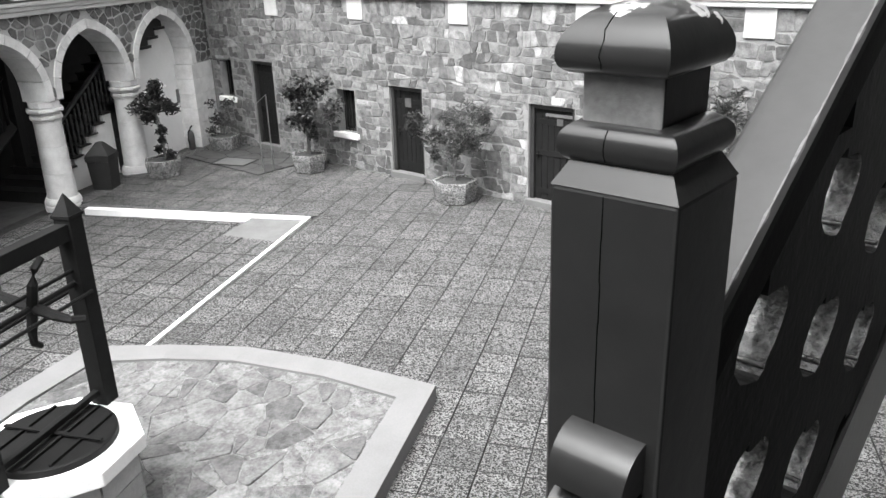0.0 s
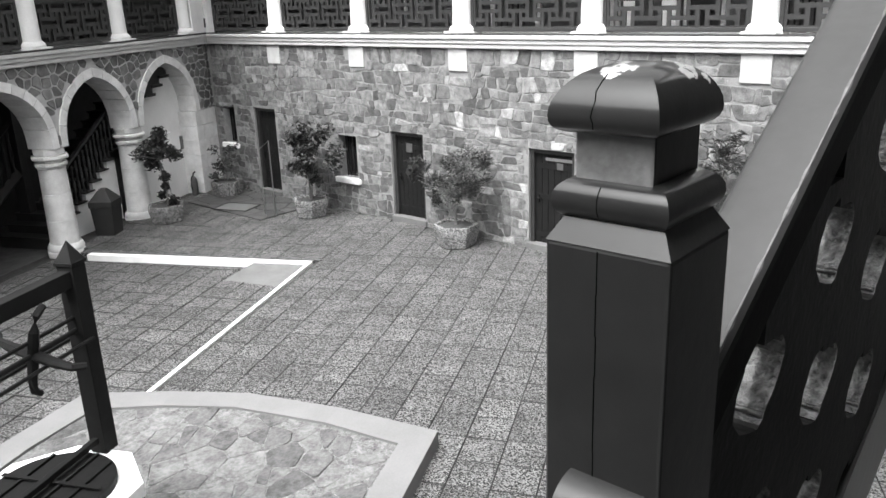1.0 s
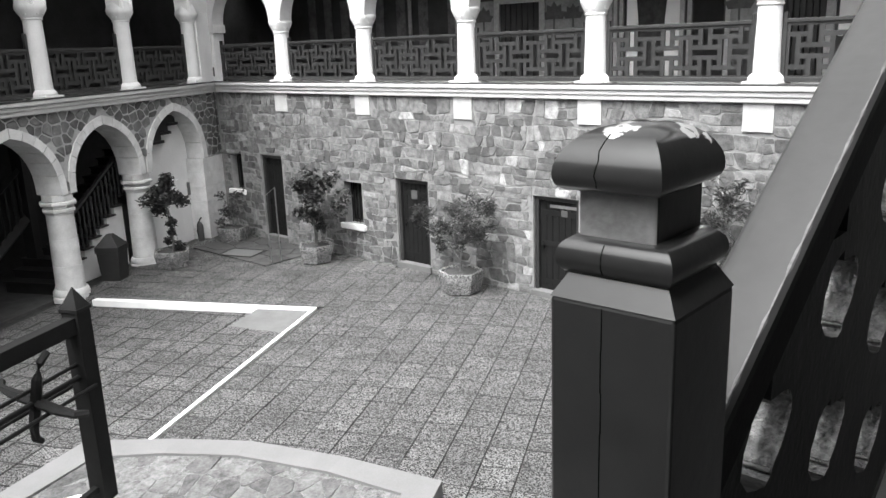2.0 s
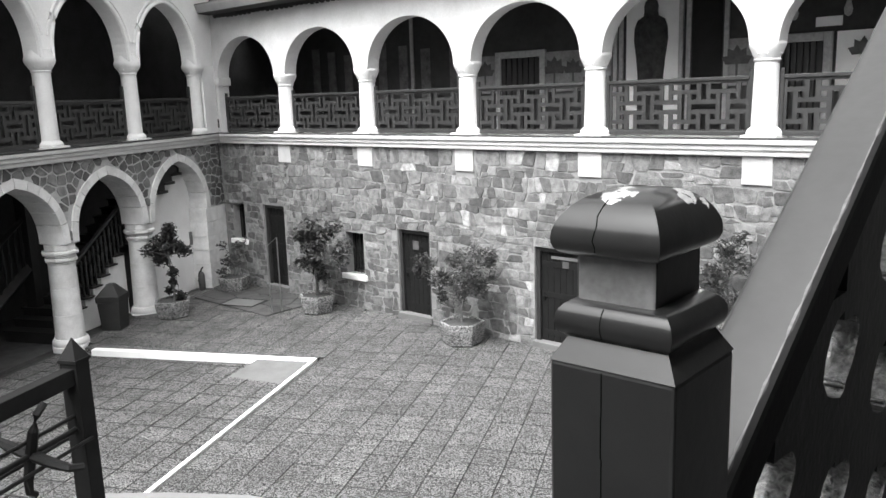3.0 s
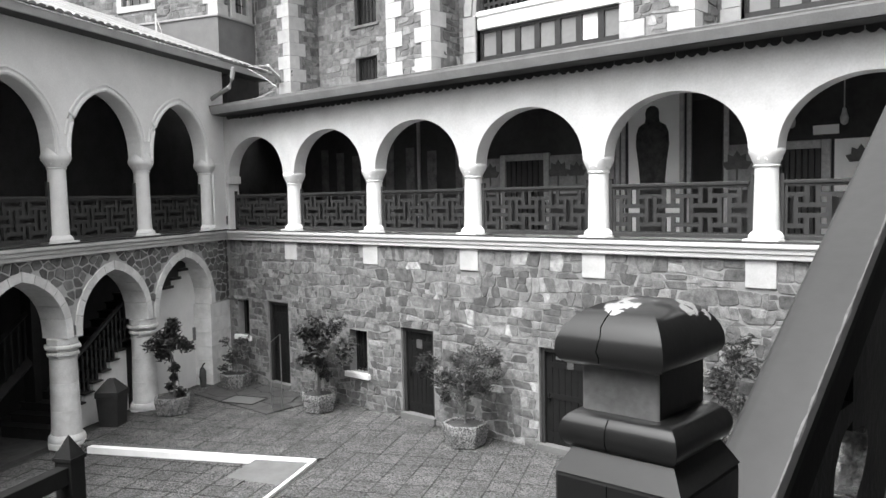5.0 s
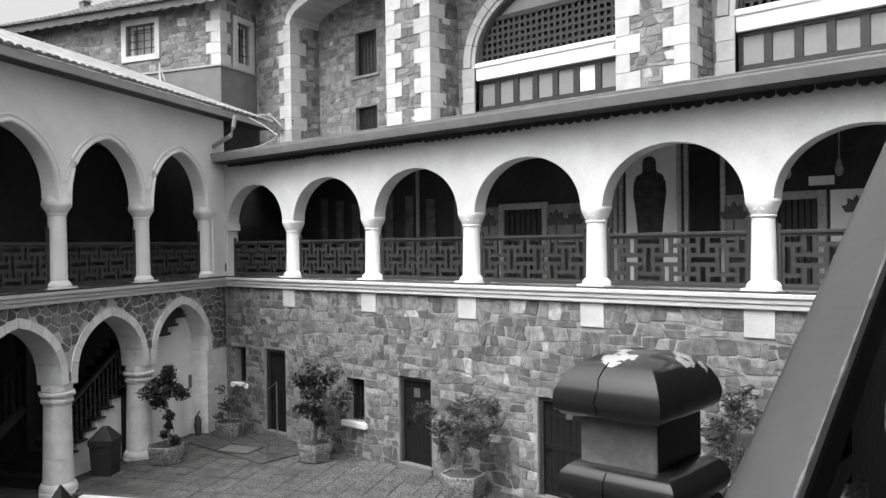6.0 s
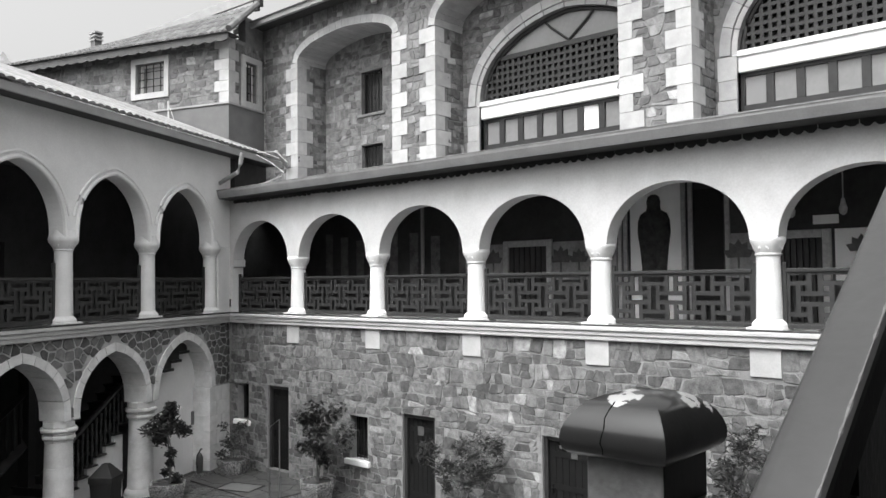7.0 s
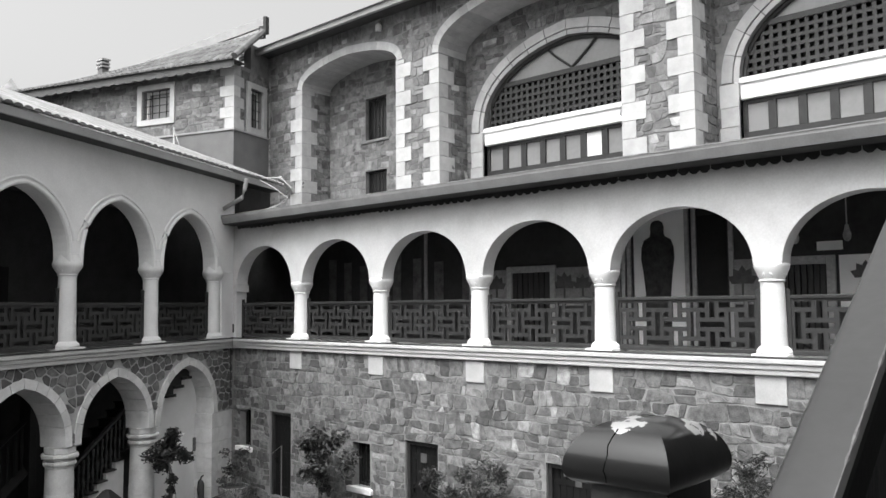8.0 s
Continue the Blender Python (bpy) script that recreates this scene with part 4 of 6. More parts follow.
# ---- building behind the wing, with its tiled roof ----
OU, OV = Vector((0.95, 0.32)).normalized(), Vector((-0.32, 0.95)).normalized()
HOUSE = Matrix(((OU.x, OV.x, 0, -22.5), (OU.y, OV.y, 0, 14.6), (0, 0, 1, 0), (0, 0, 0, 1)))
house = thing("upper_house", "stone upper house with white window frames and tiled roof", "house", HOUSE)
HW = (-3.95, -2.68, 11.62, 12.66)
bm = B()
wall_with_holes(bm, -14, 0, 9.0, 13.2, 0.0, 0.4, [HW])
part("front_wall", bm, "church_mortar", house)
SW = (0.85, 1.55, 11.2, 12.55)
bm = B()
wall_with_holes(bm, 0.4, 5.0, 9.0, 13.2, -0.3, 0.0, [SW])
box(bm, 0.9, 5.0, -0.3, 0.0, 13.2, 14.1)
for v in bm.verts:
    v.co = Vector((v.co.y, v.co.x, v.co.z))
part("side_wall", bm, "church_mortar", house)
bm = B()
box(bm, -13.9, -0.45, 0.6, 4.8, 9.0, 13.1)
part("inner_core", bm, "hollow", house)
bm = B()
slab(bm, [(-4.6, 0.0), (-4.6, -0.03), (0.03, -0.03), (0.03, 4.0), (0.0, 4.0), (0.0, 0.0)], 8.8, 10.93)
part("rendered_foot", bm, "render", house)
bm = B()
slab(bm, [(-4.6, 0.0), (-4.6, -0.07), (0.07, -0.07), (0.07, 4.0), (0.0, 4.0), (0.0, 0.0)], 10.93, 11.0)
part("string_course", bm, "fascia", house, bevel=0.01)


def house_window(x0, x1, z0, z1, swap):
    w = part("window", box(B(), x0, x1, 0.30, 0.34, z0, z1) if not swap else box(B(), -0.25, -0.21, x0, x1, z0, z1), "glass", house, "white-framed barred window")

    def piece(name, a, b, c, d, y0, y1, material):
        bm = B()
        if swap:
            box(bm, -y1, -y0, a, b, c, d)
        else:
            box(bm, a, b, y0, y1, c, d)
        part(name, bm, material, w)

    f = 0.2
    for a, b, c, d in ((x0 - f, x0, z0 - f, z1 + f), (x1, x1 + f, z0 - f, z1 + f), (x0, x1, z1, z1 + f), (x0, x1, z0 - f, z0)):
        piece("surround", a, b, c, d, -0.06, 0.05, "block")
    g = 0.07
    for a, b, c, d in ((x0, x0 + g, z0, z1), (x1 - g, x1, z0, z1), (x0 + g, x1 - g, z1 - g, z1), (x0 + g, x1 - g, z0, z0 + g)):
        piece("casement", a, b, c, d, 0.2, 0.28, "white_line")
    n = 4
    for i in range(1, n):
        x = x0 + (x1 - x0) * i / n
        piece("bar", x - 0.012, x + 0.012, z0, z1, 0.13, 0.15, "iron")
        z = z0 + (z1 - z0) * i / n
        piece("bar", x0, x1, z - 0.012, z + 0.012, 0.112, 0.128, "iron")


house_window(*HW, False)
house_window(*SW, True)
# pale corner stones of the house
z, k = 11.0, 0
while z < 13.1:
    w, dep = (0.55, 0.3) if k % 2 else (0.35, 0.5)
    bm = B()
    box(bm, -w, 0.03, -0.03, dep, z + 0.005, min(z + 0.36, 13.15) - 0.005)
    part("quoin", bm, "quoin", house)
    z, k = z + 0.36, k + 1
# roof: deck, hanging board with scallops, tiles
EZ = 13.22


def roof_z(x, y):
    return EZ - 0.04 + (y + 0.45) * max(0.42, 0.84 + 0.05 * x)


roof = part("roof", slab(B(), [(-13.8, -0.4), (0.3, -0.4), (0.3, 0.2), (-13.8, 0.2)], 13.14, 13.18), "soffit", house)
bm = B()
pts = [(-13.8, 13.2), (0.33, 13.2)]
for q in range(120, -1, -1):
    pts.append((-13.8 + 14.13 * q / 120, 12.94 - 0.06 * abs(math.sin(q * math.pi / 4))))
prism(bm, pts, -0.46, -0.42)
part("scallop_board", bm, "eave_board", roof)
bm = B()
for i in range(62):
    x = -13.8 + i * 0.23
    if x > 0.35:
        break
    for j in range(4):
        y0, y1 = -0.55 + j * 0.39, -0.55 + (j + 1) * 0.39 + 0.04
        rings = []
        for y in (y0, y1):
            rings.append([bm.verts.new((x + 0.105 * math.cos(q * math.pi / 5), y, roof_z(x, y) + 0.02 + 0.07 * math.sin(q * math.pi / 5) + (0.03 if y == y0 else 0))) for q in range(6)])
        for q in range(5):
            bm.faces.new((rings[0][q], rings[0][q + 1], rings[1][q + 1], rings[1][q]))
        bm.faces.new(rings[0])
tagged(part("tiles", bm, "house_tile", roof), kind="stuff")
bm = B()
cuts = [-13.8 + 14.15 * q / 12 for q in range(13)]
front = [bm.verts.new((x, -0.5, roof_z(x, -0.5))) for x in cuts]
back = [bm.verts.new((x, 1.0, roof_z(x, 1.0))) for x in cuts]
for q in range(12):
    bm.faces.new((front[q], front[q + 1], back[q + 1], back[q]))
bmesh.ops.solidify(bm, geom=bm.faces[:], thickness=0.05)
part("deck", bm, "house_tile", roof)
bm = B()
tube(bm, [(0.4, -0.5, roof_z(0.4, -0.5) + 0.1), (0.4, 1.0, roof_z(0.4, 1.0) + 0.08)], 0.12, 8)
part("verge_tiles", bm, "house_tile", roof)
bm = B()
box(bm, 0, math.hypot(8.6, 1.36), -0.05, 0.05, -0.17, 0.17, Matrix.Translation((-9.2, 2.5, 14.14)) @ Matrix.Rotation(-math.atan2(1.36, 8.6), 4, "Y"))
part("ridge_board", bm, "fascia", roof, bevel=0.01)
bm = B()
box(bm, -0.62, -0.50, 2.40, 2.60, 15.05, 15.68)
box(bm, -0.85, -0.62, 2.44, 2.56, 14.9, 15.35)
part("ridge_bracket", bm, "soffit", roof)
for name, x, y, r0 in (("drain_pipe", 1.9, 0.1, 0.05), ("drain_pipe", 2.25, 0.12, 0.035)):
    p = put(name, tube(B(), [(y, x, 8.7), (y, x, 13.0)], r0), "fascia", matrix=HOUSE)
    tagged(p, "grey vertical drain pipe against the house wall", "pipe", "drain pipes")
part("gutter_outlet", tube(B(), [(-20.9, 15.3, 9.25), (-21.2, 15.8, 9.05), (-21.75, 16.38, 8.95)], 0.06), "fascia", church)
elbow = put("drain_elbow", tube(B(), [(-18.30, 12.3, 8.56), (-18.39, 12.3, 8.28), (-18.52, 12.3, 8.06), (-19.42, 12.3, 7.83), (-19.60, 12.3, 7.76), (-19.68, 12.3, 7.58)], 0.06), "fascia")
tagged(elbow, "grey drain pipe elbow under the wing eaves", "pipe")
vent = thing("chimney_vent", "small louvred chimney on a far roof", "chimney", pose(-36.38, 16.52, 16.2))
for k in range(3):
    bm = B()
    box(bm, -0.3, 0.3, -0.2, 0.2, 0.12 + k * 0.17, 0.2 + k * 0.17)
    part("louvre", bm, "fascia", vent)
bm = B()
box(bm, -0.22, 0.22, -0.16, 0.16, -17.2, 0.52)
part("stack", bm, "render", vent)
turret = thing("far_turret", "small pointed roof of a far turret", "turret", pose(-37.78, 13.01, 14.2))
bm = B()
lathe(bm, [(0.6, -14.3), (0.6, 0.2)], n=4, turn=0.4)
part("body", bm, "render", turret)
bm = B()
lathe(bm, [(0.85, 0.2), (0.02, 1.2)], n=4, turn=0.4)
part("roof", bm, "tile", turret)

# ---- raised stone platform with the well, in the wing's frame ----
PLAT = 0.20
outer = [(-18.0, -9.72), (-12.27, -9.77), (-11.98, -8.44), (-11.85, -7.13), (-12.0, -6.1), (-12.28, -4.98), (-13.59, -4.85), (-18.0, -4.85)]
inner = [(-18.0, -9.36), (-12.62, -9.40), (-12.35, -8.4), (-12.22, -7.13), (-12.36, -6.2), (-12.62, -5.38), (-13.6, -5.24), (-18.0, -5.24)]
platform = thing("platform", "low raised platform of crazy paving with pale border", "platform", WING, kind="structure")
for i in range(len(outer) - 1):
    bm = B()
    slab(bm, [outer[i], outer[i + 1], inner[i + 1], inner[i]], LOW - 0.02, PLAT)
    part("border", bm, "border", platform)
bm = B()
slab(bm, inner, LOW - 0.02, PLAT - 0.035)
part("bed", bm, "flag_mortar", platform)

# well
WELLX, WELLY = -6.55, 2.2
WELL = Matrix.Translation((WELLX, WELLY, 0)) @ Matrix.Rotation(math.atan2(UX[1], UX[0]), 4, "Z")
well = thing("well", "octagonal stone well with thick white rim", "well", WELL)
bm = B()
lathe(bm, [(0.66, PLAT - 0.05), (0.64, 0.88)], n=8, turn=math.pi / 8)
part("shaft_wall", bm, "flag", well)
bm = B()
lathe(bm, [(0.76, 0.88), (0.76, 1.02)], n=8, turn=math.pi / 8)
part("rim", bm, "white_line", well, "thick white-painted octagonal rim", bevel=0.012)
cover = thing("well_cover", "round black iron well cover with cross bars", "cover", WELL @ pose(0, 0, 1.02))
bm = B()
lathe(bm, [(0.53, 0.0), (0.53, 0.06), (0.51, 0.07)], n=40)
part("disc", bm, "iron", cover)
for y in (-0.3, -0.1, 0.1, 0.3):
    h = math.sqrt(0.5 ** 2 - y * y)
    bm = B()
    box(bm, -h, h, y - 0.012, y + 0.012, 0.07, 0.095)
    part("bar", bm, "iron", cover)
bm = B()
box(bm, -0.02, 0.02, -0.5, 0.5, 0.095, 0.11)
part("strap", bm, "iron", cover)
bm = B()
box(bm, -0.612, 0.612, -0.03, 0.03, 0.112, 0.17)
part("beam", bm, "iron", cover, bevel=0.006)
winch = thing("well_winch", "black timber winch frame standing over the well", "winch", WELL @ pose(0, 0, 1.02))
for x in (0.70, -0.70):
    bm = B()
    box(bm, x - 0.085, x + 0.085, -0.085, 0.085, 0, 1.85)
    part("post", bm, "iron", winch, bevel=0.008)
    bm = B()
    box(bm, x - 0.095, x + 0.095, -0.095, 0.095, 1.85, 1.88)
    lathe(bm, [(0.125, 1.88), (0.004, 2.06)], x, 0.0, 4, math.pi / 4)
    part("finial", bm, "iron", winch)
bm = B()
box(bm, -0.615, 0.615, -0.06, 0.06, 1.66, 1.81)
part("cross_bar", bm, "iron", winch, bevel=0.006)

# ---- stair balustrade beside the camera ----
NX, NY = -0.548, 1.07  # middle of the newel post
LAND = 3.556
newel = thing("newel_post", "dark oil-painted newel post with rounded cap, paint cracked", "post", pose(NX, NY, LAND))
S = 0.10
bm = B()
box(bm, -S, S, -S, S, 0, 1.09)
part("shaft", bm, "newel", newel, bevel=0.006)


def pyramid(bm, a, b, z0, z1):
    vs = [bm.verts.new((x * a, y * a, z0)) for x, y in ((-1, -1), (1, -1), (1, 1), (-1, 1))] + [bm.verts.new((x * b, y * b, z1)) for x, y in ((-1, -1), (1, -1), (1, 1), (-1, 1))]
    for f in ((0, 1, 5, 4), (1, 2, 6, 5), (2, 3, 7, 6), (3, 0, 4, 7), (4, 5, 6, 7), (3, 2, 1, 0)):
        bm.faces.new([vs[i] for i in f])


bm = B()
pyramid(bm, S, 0.078, 1.09, 1.128)
part("shoulder", bm, "newel", newel)


def square_roll(bm, profile, sx=1.0, sy=1.0, ox=0.0):
    """Square cross-section that follows a profile of half-width and height."""
    rings = [[bm.verts.new((x * r * sx + ox, y * r * sy, z)) for x, y in ((-1, -1), (1, -1), (1, 1), (-1, 1))] for r, z in profile]
    for a, b in zip(rings, rings[1:]):
        for k in range(4):
            bm.faces.new((a[k], a[(k + 1) % 4], b[(k + 1) % 4], b[k]))
    bm.faces.new(rings[0][::-1])
    bm.faces.new(rings[-1])


bm = B()
square_roll(bm, [(0.078, 1.124), (0.088, 1.126), (0.095, 1.131), (0.1005, 1.140), (0.1025, 1.150), (0.101, 1.160), (0.097, 1.168), (0.090, 1.175), (0.082, 1.180), (0.074, 1.184)], 0.91, 0.93, -0.002)
part("collar", bm, "newel", newel, smooth=True)
bm = B()
box(bm, -0.068, 0.056, -0.072, 0.072, 1.165, 1.262)
neck = part("neck", bm, "raw_wood", newel, "worn bare wood neck", bevel=0.004)
neck.data.materials.append(M["newel"])
for f in neck.data.polygons:
    f.material_index = 1 if f.normal.x > 0.5 else 0
bm = B()
square_roll(bm, [(0.070, 1.249), (0.082, 1.2495), (0.092, 1.253), (0.099, 1.259), (0.1025, 1.267), (0.103, 1.276), (0.1015, 1.286), (0.097, 1.297), (0.0895, 1.309), (0.079, 1.320), (0.065, 1.330), (0.048, 1.337), (0.03, 1.341), (0.012, 1.342)], 0.83, 1.0, -0.01)
part("cap", bm, "newel_cap", newel, "cap with flaked pale patches", smooth=True)

# dark copy of the rail: shade on its stair side is put into colour
M["rail_side"] = mat("shaded_rail_varnish", 0.004, 0.008, 0.6, 8.0, 60, 0.2, spec=0.12)
RS = 0.62  # rise of the rail for each metre
stair_rail = thing("stair_balustrade", "dark varnished stair handrail with sawn wooden balusters", "balustrade")
R0, R1 = NY + S, NY + S + 3.4


def rz(y, z):
    return z + (y - 1.6) * RS


bm = B()
prof = [(-0.064, -0.06), (-0.072, -0.042), (-0.073, -0.028), (-0.068, -0.014), (-0.056, -0.004), (-0.036, 0.0), (0.045, 0.001), (0.062, 0.0), (0.072, -0.012), (0.068, -0.05)]
a = [bm.verts.new((NX + x, R0, rz(R0, 4.61 + z))) for x, z in prof]
b = [bm.verts.new((NX + x, R1, rz(R1, 4.61 + z))) for x, z in prof]
for i in range(len(prof)):
    bm.faces.new((a[i], a[(i + 1) % len(prof)], b[(i + 1) % len(prof)], b[i]))
bm.faces.new(a)
bm.faces.new(b)
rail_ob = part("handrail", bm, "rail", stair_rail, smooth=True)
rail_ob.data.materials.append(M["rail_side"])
# top and left faces keep the varnish, shaded faces take the dark copy
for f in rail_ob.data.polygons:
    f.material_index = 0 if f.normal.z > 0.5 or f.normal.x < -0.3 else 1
bm = B()
bmk = [(NX + x, y, rz(y, z)) for y in (R0, R1) for x, z in ((-0.065, 4.43), (0.06, 4.43), (0.06, 4.565), (-0.065, 4.565))]
vs = [bm.verts.new(p) for p in bmk]
for f in ((0, 1, 2, 3), (7, 6, 5, 4), (0, 4, 5, 1), (1, 5, 6, 2), (2, 6, 7, 3), (3, 7, 4, 0)):
    bm.faces.new([vs[i] for i in f])
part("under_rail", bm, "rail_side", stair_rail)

# landing under the camera
bm = B()
box(bm, -0.75, 2.5, -2.5, 1.25, LAND - 0.25, LAND)
tagged(put("landing", bm, "concrete"), "stone stair landing", "landing", kind="structure")
# cracks and the scroll bracket on the newel
bm = B()
for x, z0, z1 in ((-0.012, 0.3, 1.085),):
    y = -S - 0.0006
    for k in range(12):
        za, zb = z0 + (z1 - z0) * k / 12, z0 + (z1 - z0) * (k + 1) / 12
        dx = 0.0007 * math.sin(k * 2.3)
        box(bm, x + dx - 0.0007, x + dx + 0.0007, y - 0.0004, y + 0.002, za, zb)
part("crack", bm, "crack", newel, "fine vertical crack in the paint")
bm = B()
tube(bm, [(-0.024 + 0.002 * math.sin(q * 2.1), -rr - 0.0004, zz) for q, (rr, zz) in enumerate([(0.0985, 1.259), (0.102, 1.267), (0.1025, 1.276), (0.101, 1.286), (0.0965, 1.297), (0.089, 1.309), (0.0785, 1.320), (0.065, 1.330)])], 0.001, 5)
part("cap_crack", bm, "crack", newel, "crack through the cap")
bm = B()
tube(bm, [(-0.018, -rr * 0.93 - 0.0004, zz) for rr, zz in [(0.095, 1.131), (0.1005, 1.140), (0.1025, 1.150), (0.101, 1.160), (0.097, 1.168), (0.090, 1.175)]], 0.0008, 5)
part("collar_crack", bm, "crack", newel)
SWAP = Matrix(((0, 1, 0, 0), (1, 0, 0, 0), (0, 0, 1, 0), (0, 0, 0, 1)))
for z0, h, out0 in ((0.632, 0.085, 0.07), (0.437, 0.185, 0.13)):
    pts = [(-S + 0.01, z0), (-S + 0.01, z0 + h)]
    for q in range(11):
        a = math.pi / 2 * q / 10
        pts.append((-S - out0 * math.sin(a), z0 + h * 0.15 + h * 0.85 * math.cos(a)))
    pts.append((-S - out0, z0))
    bm = B()
    prism(bm, pts, -0.05, 0.078, SWAP)
    part("scroll", bm, "newel", newel, "rounded scroll bracket", smooth=True)

# sawn balusters: boards whose edges leave tulip-shaped openings between them
FX0, FX1 = NX - 0.035, NX + 0.05
GAP0, GSTEP, GRISE, PERIOD = 1.53, 0.44, 0.19, 0.372


NEAR_EDGE = [(0.0, 0.0), (0.04, 0.04), (0.15, 0.10), (0.35, 0.140), (0.6, 0.13), (0.85, 0.09), (0.955, 0.05), (0.97, 0.0), (1.0, 0.0)]
FAR_EDGE = [(0.0, 0.0), (0.02, 0.034), (0.12, 0.042), (0.25, 0.085), (0.40, 0.115), (0.55, 0.135), (0.68, 0.135), (0.78, 0.118), (0.84, 0.10), (0.855, 0.06), (0.87, 0.0), (1.0, 0.0)]


def opening(z, zc, edge):
    """Half width of the sawn gap at height z for openings whose middle is at zc: a roll above, a deep scoop and a lip below."""
    for j in range(-1, 5):
        v = (z - (zc - 0.125 - j * PERIOD)) / 0.215
        if 0 < v < 1:
            for (v0, w0), (v1, w1) in zip(edge, edge[1:]):
                if v <= v1:
                    return w0 + (w1 - w0) * (v - v0) / (v1 - v0)
    return 0.0


def baluster(k):
    y_left, y_right = GAP0 + (k - 1) * GSTEP, GAP0 + k * GSTEP
    zl, zr = 4.24 + (k - 1) * GRISE, 4.24 + k * GRISE
    bot = 2.95 + k * 0.19
    left, right = [], []
    n = 220
    for i in range(n + 1):
        z = bot + (rz((y_left + y_right) / 2, 4.47) - bot) * i / n
        yl = R0 if k == 0 else y_left + opening(z, zl, FAR_EDGE) + 0.0004
        yr = y_right - opening(z, zr, NEAR_EDGE) - 0.0004
        left.append((min(yl, yr - 0.03), z))
        right.append((max(yr, yl + 0.03), z))
    bm = B()
    prism(bm, right + left[::-1], FX0, FX1, SWAP)
    ob = part("baluster", bm, "baluster", stair_rail, "dark sawn baluster with bare worn edges, paler for court light")
    # bare wood on the near edges, with the court light put into its paleness
    ob.data.materials.append(M["lit_raw_edge"])
    for f in ob.data.polygons:
        v = ((f.center.z - zl + 0.125) % PERIOD) / 0.215
        bare = 0.0 < v < 0.86
        f.material_index = 1 if bare and abs(f.normal.x) < 0.5 and f.center.y < (y_left + y_right) / 2 else 0
    for j in range(-1, 4):
        for v, w, rad in ((0.79, 0.117, 0.013), (0.07, 0.036, 0.007)):
            z = zl - 0.125 - j * PERIOD + v * 0.215
            if k and bot < z < rz(y_left, 4.40):
                part("roll", tube(B(), [(FX0 + 0.002, y_left + w, z), (FX1 - 0.002, y_left + w, z)], rad, 10), "worn_roll", ob, "worn roll moulding", smooth=True)
    return ob


M["baluster"] = mat("dark_baluster_paint", 0.006, 0.013, 0.5, 9.0, 40, 0.4, spec=0.2)
M["worn_roll"] = mat("worn_glossy_roll", 0.012, 0.07, 0.25, 20.0, 80, 0.5, coat=0.6)
M["worn_line"] = mat("paint_worn_to_wood", 0.05, 0.16, 0.5, 30.0, 90, 0.3)
M["lit_raw_edge"] = mat("bare_edge_wood_lit", 0.02, 0.26, 0.26, 22.0, 70, 1.0, coat=0.6, depth=0.03)
for k in range(0, 8):
    baluster(k)
# sloping string board and steps beside the landing
string = thing("stair_string", "dark sloping string board of the upper flight", "stair", kind="structure")
bm = B()
vs = [bm.verts.new((x, y, z)) for x in (FX0 - 0.01, FX1 + 0.01) for y, z in ((R0, 2.6), (R0, 2.97), (R1 + 0.8, 2.97 + (R1 + 0.8 - R0) * 0.45), (R1 + 0.8, 2.6 + (R1 + 0.8 - R0) * 0.45))]
for f in ((0, 1, 2, 3), (7, 6, 5, 4), (0, 4, 5, 1), (1, 5, 6, 2), (2, 6, 7, 3), (3, 7, 4, 0)):
    bm.faces.new([vs[i] for i in f])
part("board", bm, "newel", string)
# unseen plain walls that close the court behind the stair, added to dim it
for name, x0, x1, y0, y1, label in (("wall_east", 1.72, 2.2, -7.5, WALL, "unseen plain wall behind the stair, added to cut skylight in the court"), ("wall_south", -11.5, 2.2, -8.0, -7.5, "unseen pale wall added to cut skylight and bounce light on the newel")):
    bm = B()
    box(bm, x0, x1, y0, y1, -0.3, 10.0)
    tagged(put(name, bm, "plaster" if name == "wall_south" else "render"), label, "wall", kind="structure")
# a further unseen wall past the wing, also there to cut skylight
bm = B()
box(bm, -22.4, -14.21, 0.0, 0.5, -0.3, 8.8)
tagged(put("wall_west", bm, "render", matrix=WING), "unseen plain wall added beyond the wing to cut skylight", "wall", kind="structure")
# unseen wall and roof on the camera's side, added to darken newel and rail
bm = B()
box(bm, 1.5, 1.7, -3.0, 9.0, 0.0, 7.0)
tagged(put("wall_stairwell", bm, "wing_inner"), "unseen dark wall of a presumed covered stair, added as light block", "wall", kind="structure")
bm = B()
box(bm, -0.1, 1.7, -3.2, 9.0, 7.0, 7.15)
tagged(put("ceiling_stairwell", bm, "soffit"), "unseen dark ceiling of a presumed covered stair, added as light block", "ceiling", kind="structure")

